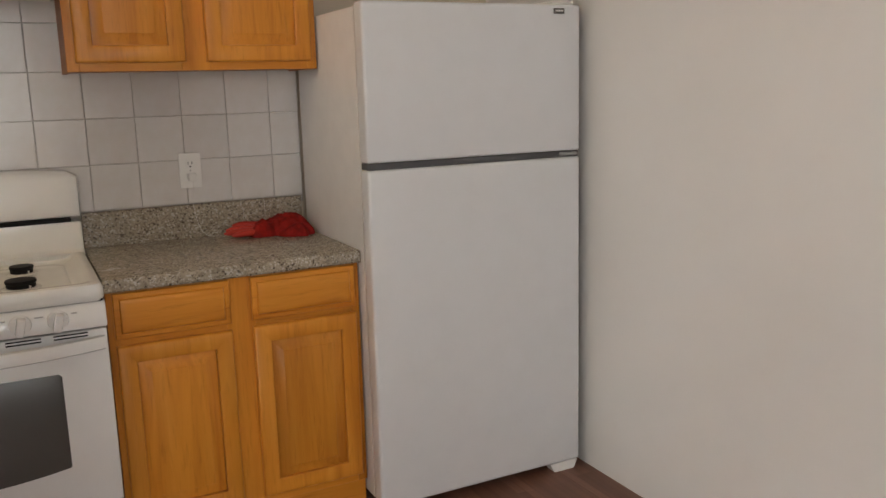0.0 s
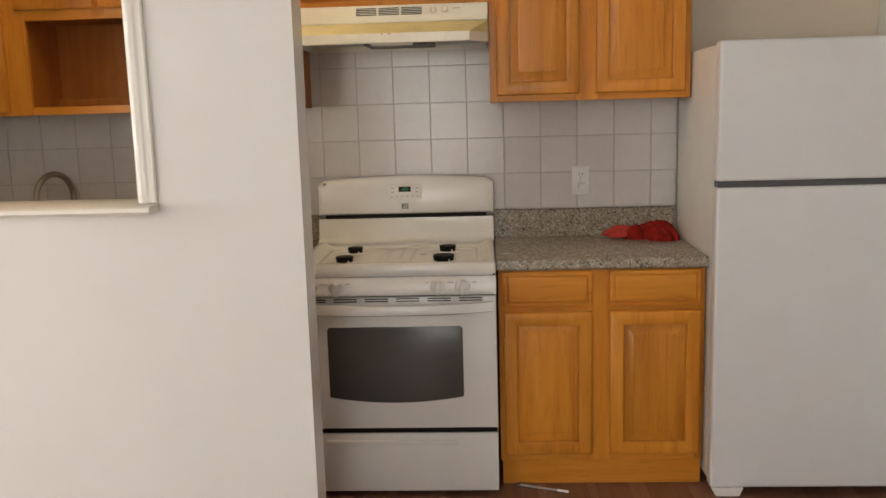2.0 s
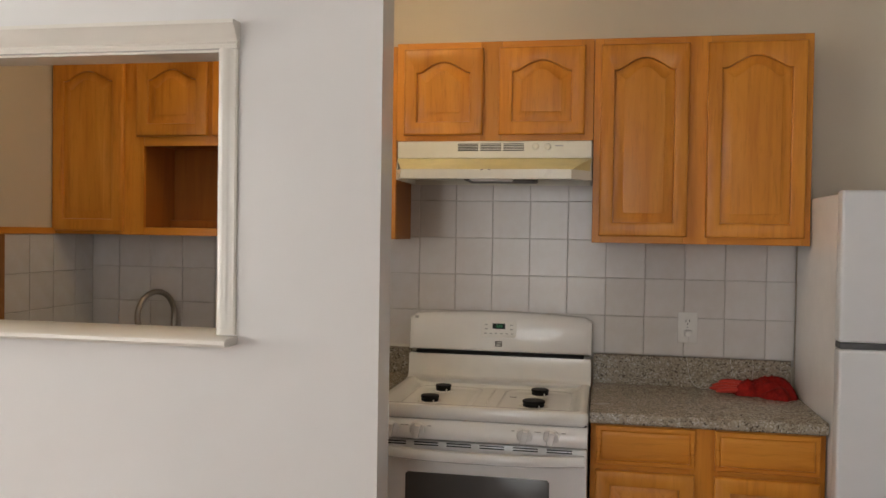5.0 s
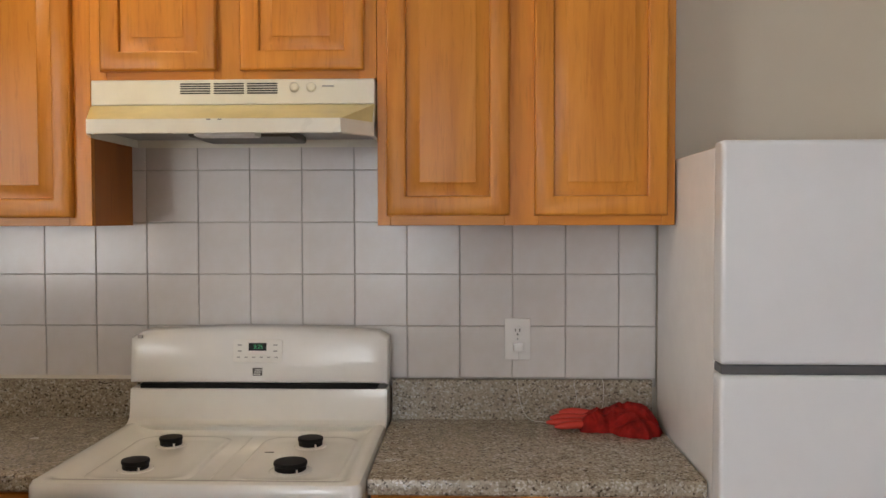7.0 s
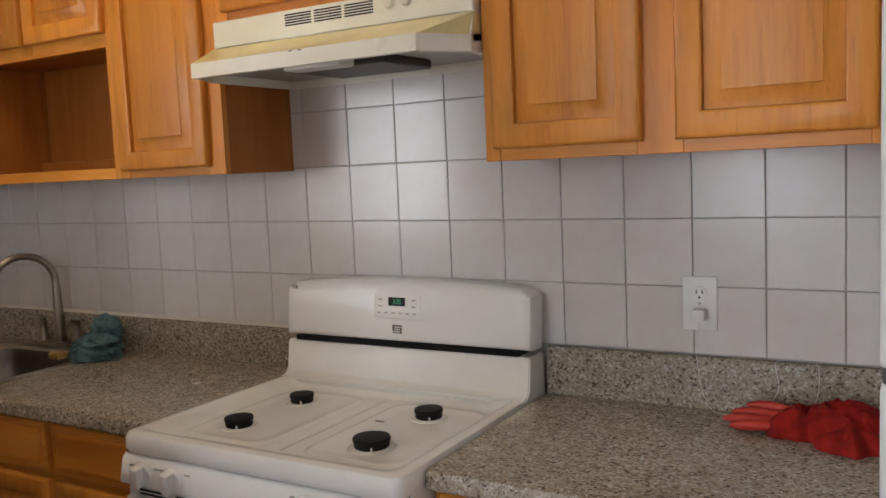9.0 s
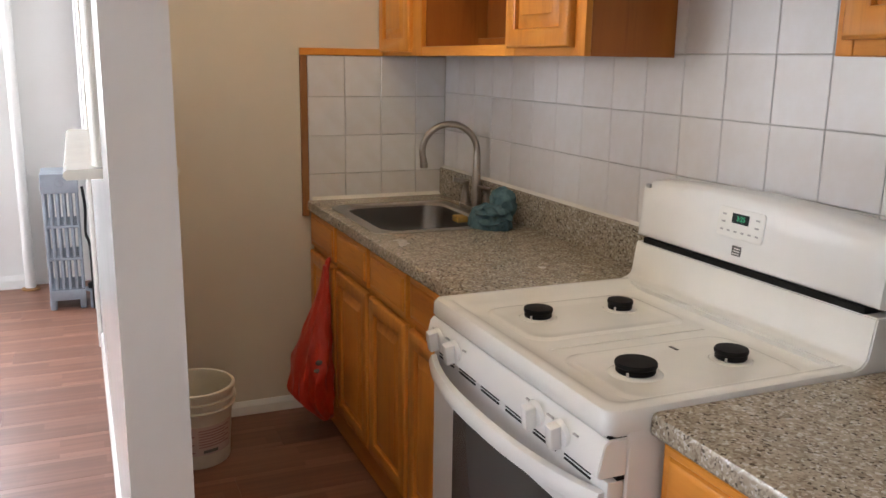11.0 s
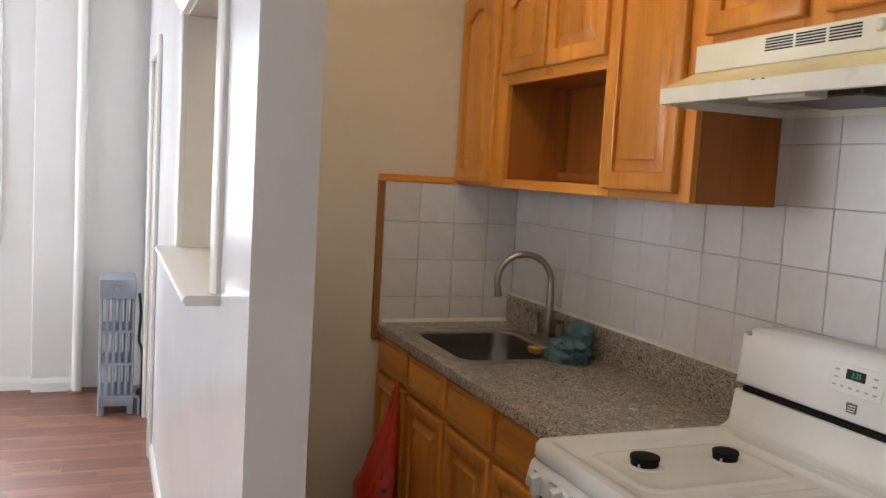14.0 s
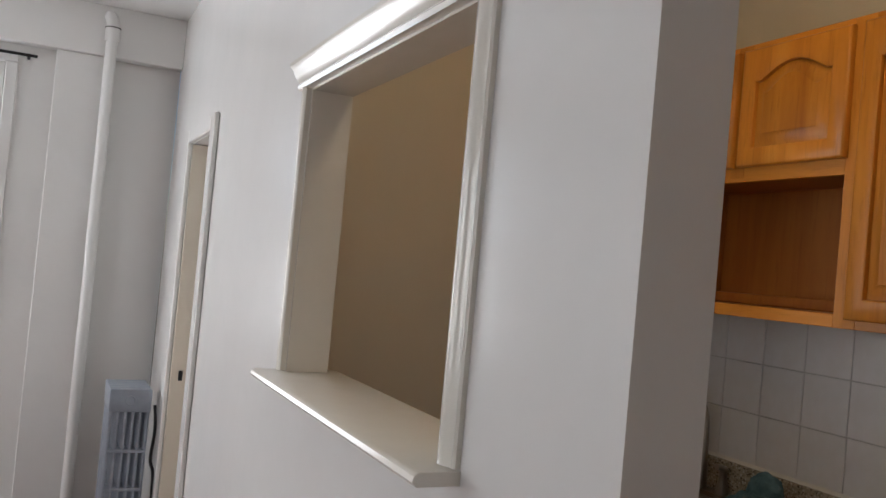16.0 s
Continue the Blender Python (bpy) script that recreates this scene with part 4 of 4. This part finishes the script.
def smooth_path(pts, n=6):
    """Points along a Catmull-Rom curve."""
    p = [Vector(q) for q in pts]
    out = []
    for i in range(len(p) - 1):
        a, b, c, d = p[max(i - 1, 0)], p[i], p[i + 1], p[min(i + 2, len(p) - 1)]
        for k in range(n):
            t = k / n
            out.append(0.5 * ((2 * b) + (c - a) * t + (2 * a - 5 * b + 4 * c - d) * t * t + (3 * b - a - 3 * c + d) * t ** 3))
    return out + [p[-1]]


part("cord", tube(smooth_path(cord), 0.0007, 6), mat("clear_cord", (0.62, 0.59, 0.55), 0.4), pg)

# ---- red gloves in a heap ----


def crumple(center, size, amp, freq, seed, sub=4, flat=None):
    """A folded heap of cloth: a ball pressed into shape with ridged folds."""
    bm = bmesh.new()
    bmesh.ops.create_icosphere(bm, subdivisions=sub, radius=1)
    for v in bm.verts:
        d = v.co.normalized()
        f = noise.noise(d * freq + Vector((seed, 0, 0)))
        r = noise.noise(d * freq * 2.3 + Vector((0, seed, 0)))
        k = 1 + amp * (1 - 2.2 * abs(f)) + amp * 0.45 * (1 - 2 * abs(r))
        p = Vector((d.x * size[0], d.y * size[1], d.z * size[2])) * k
        v.co = Vector(center) + p
        if flat is not None and v.co.z < flat:
            v.co.z = flat + 0.0005 * (v.co.z - flat)
    return bm


gl = thing("work_gloves", "crumpled pair of red knit work gloves on the counter", "gloves", (1.03, -0.13, ZC))


def heap(x0, x1, y0, y1, top, seed, nx=72, ny=44):
    """Crumpled knit lying on the counter: a domed sheet with sharp ridges, tucked in at a wavy hem."""
    bm = bmesh.new()
    grid = []
    for i in range(nx + 1):
        row = []
        for j in range(ny + 1):
            u, v = 2 * i / nx - 1, 2 * j / ny - 1
            a = math.atan2(v, u)
            k = max(abs(u), abs(v))
            q = Vector((math.cos(a), math.sin(a), 0)) * k
            hem = 1 + 0.22 * noise.noise(Vector((math.cos(a) * 2.2, math.sin(a) * 2.2, seed)))
            p = q * hem
            x, y = (x0 + x1) / 2 + p.x * (x1 - x0) / 2, (y0 + y1) / 2 + p.y * (y1 - y0) / 2
            f = 1 - 2.0 * abs(noise.noise(Vector((x * 15, y * 21, seed * 3.1))))
            g = 1 - 2.0 * abs(noise.noise(Vector((x * 38 + y * 14, y * 44 - x * 10, seed * 1.7))))
            dome = max(0.0, 1 - k ** 3.2) ** 0.5
            z = top * dome * (0.58 + 0.50 * f + 0.10 * g)
            row.append(bm.verts.new((x, y, ZC + 0.0015 + max(0.0, z))))
        grid.append(row)
    for i in range(nx):
        for j in range(ny):
            bm.faces.new((grid[i][j], grid[i + 1][j], grid[i + 1][j + 1], grid[i][j + 1]))
    edge = [grid[i][0] for i in range(nx)] + [grid[nx][j] for j in range(ny)] + [grid[i][ny] for i in range(nx, 0, -1)] + [grid[0][j] for j in range(ny, 0, -1)]
    bm.faces.new(list(reversed(edge)))
    return bm


part("cuff", heap(0.975, 1.148, -0.205, -0.036, 0.060, 3.0), M_RED, gl)
part("cuff", heap(1.010, 1.142, -0.248, -0.120, 0.040, 7.0), M_RED, gl)
part("palm", heap(0.915, 1.050, -0.195, -0.050, 0.050, 5.0), M_RED, gl)
for k, (dy, dz, ln, br) in enumerate(((-0.034, 0.004, 0.105, 0.0115), (-0.008, 0.008, 0.125, 0.012), (0.018, 0.016, 0.112, 0.0115), (0.036, 0.030, 0.085, 0.0105))):
    p0 = Vector((0.962, -0.138 + dy * 0.9, ZC + dz * 0.7 + 0.014))
    p1 = Vector((0.955 - ln, -0.134 + dy * 1.15, ZC + 0.0115 + dz * 0.9))
    pts = [p0.lerp(p1, i / 7) + Vector((0, 0.003 * math.sin(i * 0.8 + k * 1.7), 0.004 * math.sin(math.pi * i / 7))) for i in range(8)]
    part("finger", tube(pts, [br * 1.25, br * 1.1, br, br, br * 0.98, br * 0.92, br * 0.75, br * 0.3], 12), M_REDF, gl, "orange-red rubber-dipped finger")

# ---- teal cloth by the sink ----
tc = thing("dishcloth", "crumpled teal terry dishcloth beside the faucet", "cloth", (-1.15, -0.13, ZC))
part("fold", heap(-1.250, -1.070, -0.225, -0.080, 0.070, 11.0, 56, 44), M_TEAL, tc)
part("fold", crumple((-1.165, -0.105, ZC + 0.078), (0.044, 0.038, 0.048), 0.24, 1.7, 2.0, 4, ZC + 0.001), M_TEAL, tc)
part("fold", crumple((-1.140, -0.160, ZC + 0.036), (0.066, 0.050, 0.036), 0.32, 2.0, 6.0, 4, ZC + 0.001), M_TEAL, tc)
sp = thing("sponge", "small worn yellow-brown sponge beside the sink", "sponge", (-1.255, -0.225, ZC))
part("foam", box((-1.285, -0.245, ZC + 0.0045), (-1.235, -0.205, ZC + 0.026), 0.004, None, 2), cloth("sponge_foam", (0.30, 0.17, 0.04), (0.45, 0.30, 0.09), 400), sp)

# ---- red plastic bag on the cabinet door ----
bag = thing("plastic_bag", "red plastic carrier bag hanging from a cabinet door", "bag", (-1.59, -0.66, 0.4))
loops = []
for i in range(30):
    t = i / 29
    z = 0.690 - 0.590 * t
    belly = math.sin(min(1.0, t * 1.18) * math.pi / 2) ** 1.5 * (1 - 0.75 * max(0.0, (t - 0.8) / 0.2) ** 1.5)
    wx = 0.016 + 0.092 * belly
    wy = 0.010 + 0.066 * belly
    lp = []
    for k in range(36):
        a = 2 * math.pi * k / 36
        f = 1 + 0.26 * (0.6 - 2 * abs(noise.noise(Vector((math.cos(a) * 1.9, math.sin(a) * 1.9, z * 3.0)))))
        f += 0.14 * noise.noise(Vector((math.cos(a) * 5, math.sin(a) * 5, z * 16)))
        lp.append((-1.595 + 0.03 * t + wx * f * math.cos(a), -0.614 - wy * 1.12 + wy * f * math.sin(a), z + 0.012 * math.sin(3 * a) * t))
    loops.append(lp)
part("film", rings(loops, True, True), M_BAG, bag)
part("loop", tube(smooth_path([(-1.605, -0.625, 0.66), (-1.61, -0.618, 0.70), (-1.598, -0.612, 0.715), (-1.585, -0.618, 0.70), (-1.588, -0.625, 0.66)]), 0.006, 8), M_BAG, bag)
for k, (dz, w) in enumerate(((0.35, 0.03), (0.32, 0.045), (0.29, 0.035))):
    part("print", crumple((-1.478 + 0.004 * k, -0.69, dz), (0.006, w * 0.4, 0.009), 0.2, 2, k, 2), M_INKDARK, bag, "dark printed mark")

# ---- bucket ----
BX, BY = -1.600, -1.130
bk = thing("bucket", "dirty white plastic pail with a printed label", "bucket", (BX, BY, 0))
part("pail", lathe([(0.100, 0.0), (0.118, 0.0), (0.122, 0.006), (0.134, 0.205), (0.1345, 0.210), (0.147, 0.212), (0.148, 0.219), (0.136, 0.221), (0.137, 0.242), (0.148, 0.244), (0.149, 0.251),
                    (0.138, 0.253), (0.1385, 0.272), (0.147, 0.275), (0.148, 0.288), (0.144, 0.292), (0.137, 0.290), (0.134, 0.270), (0.116, 0.010), (0.02, 0.008)], (BX, BY, 0), 40, True, True), M_BUCKET, bk)


def band(a0, a1, z0, z1, off, n=16):
    loops = []
    for z in (z0, z1):
        lp = []
        for o in (off, off - 0.002):
            ks = range(n + 1) if o == off else range(n, -1, -1)
            for k in ks:
                a = radians(a0 + (a1 - a0) * k / n)
                r = 0.122 + (z - 0.006) / 0.199 * 0.012 + o
                lp.append((BX + r * math.cos(a), BY + r * math.sin(a), z))
        loops.append(lp)
    return rings(loops)


lb = part("label", band(-75, 62, 0.055, 0.165, 0.0012), M_LABEL, bk, "faded pinkish printed label")
for j in range(9):
    part("print_line", band(-68, -8 - 7 * (j % 3), 0.066 + 0.0105 * j, 0.0705 + 0.0105 * j, 0.002, 8), M_LABELINK, lb)
for j in range(7):
    part("print_line", band(-2, 55 - 9 * (j % 2), 0.085 + 0.0105 * j, 0.0895 + 0.0105 * j, 0.002, 8), M_LABELINK, lb)
part("logo_bar", band(5, 30, 0.062, 0.074, 0.002, 8), M_INKDARK, lb)
for s in (-1, 1):
    part("ear", lathe([(0.014, -0.004), (0.014, 0.008), (0.008, 0.012)], (BX, BY + s * 0.140, 0.232), 14, True, True, axis="y"), M_BUCKET, bk)
hp = []
for k in range(19):
    a = math.pi * k / 18
    hp.append((BX - 0.045 * math.sin(a) - 0.110 * math.sin(a), BY - 0.150 * math.cos(a), 0.232 - 0.04 * math.sin(a)))
part("bail", tube(hp, 0.0022, 6), mat("wire_steel", (0.45, 0.44, 0.42), 0.35, 1.0), bk)

# ---- radiator: column sections one behind the other ----
rd = thing("radiator", "old silver-painted cast iron column radiator by the wall", "radiator", (-3.92, -1.565, 0))
RY0, RY1, RH = -1.672, -1.472, 0.798


def section(x, first):
    """One cast section: a header with its columns, cross ribs, foot bar and feet."""
    w = RY1 - RY0
    sec = part("section", box((x - 0.026, RY0, RH - 0.115), (x + 0.026, RY1, RH), 0.012, None, 2), M_SILVER, rd)
    part("foot_bar", box((x - 0.024, RY0 + 0.004, 0.055), (x + 0.024, RY1 - 0.004, 0.120), 0.010, None, 2), M_SILVER, sec)
    for k in range(6):
        y = RY0 + 0.013 + (w - 0.026) * k / 5
        part("column", tube([(x, y, 0.10), (x, y, RH - 0.09)], 0.0092, 8), M_SILVER, sec)
    for z in (0.30, 0.49):
        part("rib", box((x - 0.010, RY0 + 0.008, z - 0.009), (x + 0.010, RY1 - 0.008, z + 0.009), 0.003), M_SILVER, sec)
    if first:
        part("boss", lathe([(0.026, 0.0), (0.026, 0.006), (0.021, 0.008), (0.019, 0.005)], (x + 0.024, (RY0 + RY1) / 2, RH - 0.055), 20, False, True, axis="x"), M_SILVER, sec)
    for y in (RY0 + 0.02, RY1 - 0.02):
        part("foot", box((x - 0.018, y - 0.018, 0.0), (x + 0.018, y + 0.018, 0.06), 0.006), M_SILVER, sec)


for k in range(6):
    section(-3.815 - 0.055 * k, k == 0)
vl = part("valve", tube([(-3.80, -1.44, 0.0), (-3.80, -1.44, 0.10), (-3.80, -1.475, 0.12)], 0.014, 10), M_SILVER, rd)
part("valve_knob", lathe([(0.02, 0.12), (0.024, 0.13), (0.022, 0.15), (0.01, 0.155)], (-3.80, -1.44, 0), 14, True, True), M_DARK, vl, "dark valve knob")
cab = thing("cord", "black electric cord hanging behind the radiator", "cord", (-3.80, -1.43, 0.5))
part("wire", tube(smooth_path([(-3.80, -1.455, 0.72), (-3.79, -1.445, 0.60), (-3.80, -1.452, 0.45), (-3.78, -1.435, 0.38), (-3.78, -1.432, 0.2), (-3.78, -1.432, 0.0)]), 0.008, 8), M_DARK, cab)

# steam riser pipe with an elbow into the boxed beam
pp = thing("riser_pipe", "white-painted steam pipe rising to the boxed beam", "pipe", (XF + 0.10, -1.80, 0))
PXX, PYY = XF + 0.085, -1.795
part("pipe", tube([(PXX, PYY, 0.0), (PXX, PYY, 2.66)], 0.030, 16), M_WALL2, pp)
part("coupling", tube([(PXX, PYY, 2.60), (PXX, PYY, 2.67)], 0.038, 16), M_WALL2, pp)
part("elbow", tube(smooth_path([(PXX, PYY, 2.668), (PXX - 0.004, PYY - 0.004, 2.705), (PXX - 0.022, PYY - 0.012, 2.735), (PXX - 0.060, PYY - 0.016, 2.745), (PXX - 0.100, PYY - 0.018, 2.746)]), 0.034, 14), M_WALL2, pp)
part("seam", tube([(PXX, PYY, 2.670), (PXX, PYY, 2.676)], 0.0405, 16), M_SEAM, pp, "dark gap above the coupling")
part("collar", lathe([(0.055, 0.0), (0.055, 0.008), (0.034, 0.014)], (PXX, PYY, 0.001), 18, True, False), mat("worn_brass", (0.35, 0.2, 0.08), 0.5, 0.6), pp)

# ---- small things on the floor ----
pen = thing("pen", "white and gray pen lying by the toe kick", "pen", (0.50, -0.63, 0))
part("barrel", tube([(0.46, -0.606, 0.006), (0.60, -0.655, 0.006)], [0.005, 0.004], 8), M_GRAYINK, pen)
part("cap", tube([(0.595, -0.653, 0.006), (0.635, -0.667, 0.006)], [0.0055, 0.005], 8), M_PLASTIC, pen)
nut = thing("metal_fitting", "small steel fitting on the floor by the cabinet", "fitting", (0.452, -0.60, 0))
part("ring", lathe([(0.008, 0.0), (0.012, 0.0), (0.012, 0.010), (0.008, 0.010)], (0.452, -0.600, 0), 12), M_NICKEL, nut)

# wooden edge strips round the tiled corner on the end wall
part_trim = thing("trim", "brown wooden edge strips round the end-wall tiles", "trim", (XL, -0.62, 1.1))
part_trim["kind"] = "structure"
part("edge_strip", box((XL, -0.634, 0.826), (XL + 0.018, -0.606, 1.466), 0.002), M_TRIM, part_trim)
part("edge_strip", box((XL, -0.634, 1.4665), (XL + 0.018, YU - 0.004, 1.494), 0.002), M_WOODY, part_trim)

# ---- pieces: wall tiles and floor planks ----


def piece_mesh(name, sx, sy, sz, bev, material):
    return mesh_of(name, box((-sx / 2, -sy / 2, -sz / 2), (sx / 2, sy / 2, sz / 2), bev), material)


PX, G = 0.1570, 0.0019
rows = [(1.011, 1.1665), (1.1665, 1.3215), (1.3215, 1.4765), (1.4765, 1.6325), (1.6325, 1.7255)]
x_joints = [0.426 + PX * (k - 5) for k in range(-10, 11)]
cache = {}


def lay(name, sx, sy, sz, place, parent, material, bev=0.0016, jitter=0.0):
    key = (name, round(sx, 4), round(sy, 4), round(sz, 4))
    if key not in cache:
        cache[key] = piece_mesh(name, sx, sy, sz, bev, material)
    ob = new(name, cache[key])
    ob.parent = parent
    r = lambda: random.uniform(-jitter, jitter)
    ob.matrix_basis = pose(*place, r(), r(), r())
    return ob


tiles = setting("tile_wall", box((XL + 0.001, -0.0055, 0.985), (1.165, 0.0055, 1.740)), M_GROUT, "glazed white wall tiles with gray grout above the counters")
for ri, (z0, z1) in enumerate(rows):
    xs = [XL + 0.012] + [x for x in x_joints if XL + 0.03 < x < 1.14] + [1.165]
    for a, b in zip(xs, xs[1:]):
        if ri >= 3 and (b < -0.41 or a > 0.40):
            continue
        lay("tile", b - a - G, 0.007, z1 - z0 - G, ((a + b) / 2, -0.0085, (z0 + z1) / 2), tiles, M_TILE, jitter=0.22)
tiles2 = setting("tile_wall", box((XL - 0.004, -0.606, 0.88), (XL + 0.0045, -0.006, 1.4665)), M_GROUT, "glazed white tiles on the end wall by the sink")
rows2 = [(0.888, 0.996), (0.996, 1.150), (1.150, 1.305), (1.305, 1.4655)]
ys = [-0.605, -0.452, -0.298, -0.145, -0.012]
for z0, z1 in rows2:
    for a, b in zip(ys, ys[1:]):
        lay("tile", 0.007, b - a - G, z1 - z0 - G, (XL + 0.0085, (a + b) / 2, (z0 + z1) / 2), tiles2, M_TILE, jitter=0.22)

PW, PL = 0.1905, 1.26
i = 0
x = -4.62
while x < XR - 0.02:
    y = YB - 0.1 - (0.0, 0.47, 0.83, 0.25)[i % 4]
    while y < 0.1:
        y0, y1 = max(y, YB - 0.02), min(y + PL, 0.0)
        inside = y1 - y0 > 0.02 and not (x + PW < XL - 0.12 and y0 > YP1 + 0.1)
        if inside:
            lay("plank", PW - 0.0009, y1 - y0 - 0.0009, 0.012, (x + PW / 2, (y0 + y1) / 2, -0.006), floor, M_FLOOR, 0.0003)
        y += PL
    x += PW
    i += 1
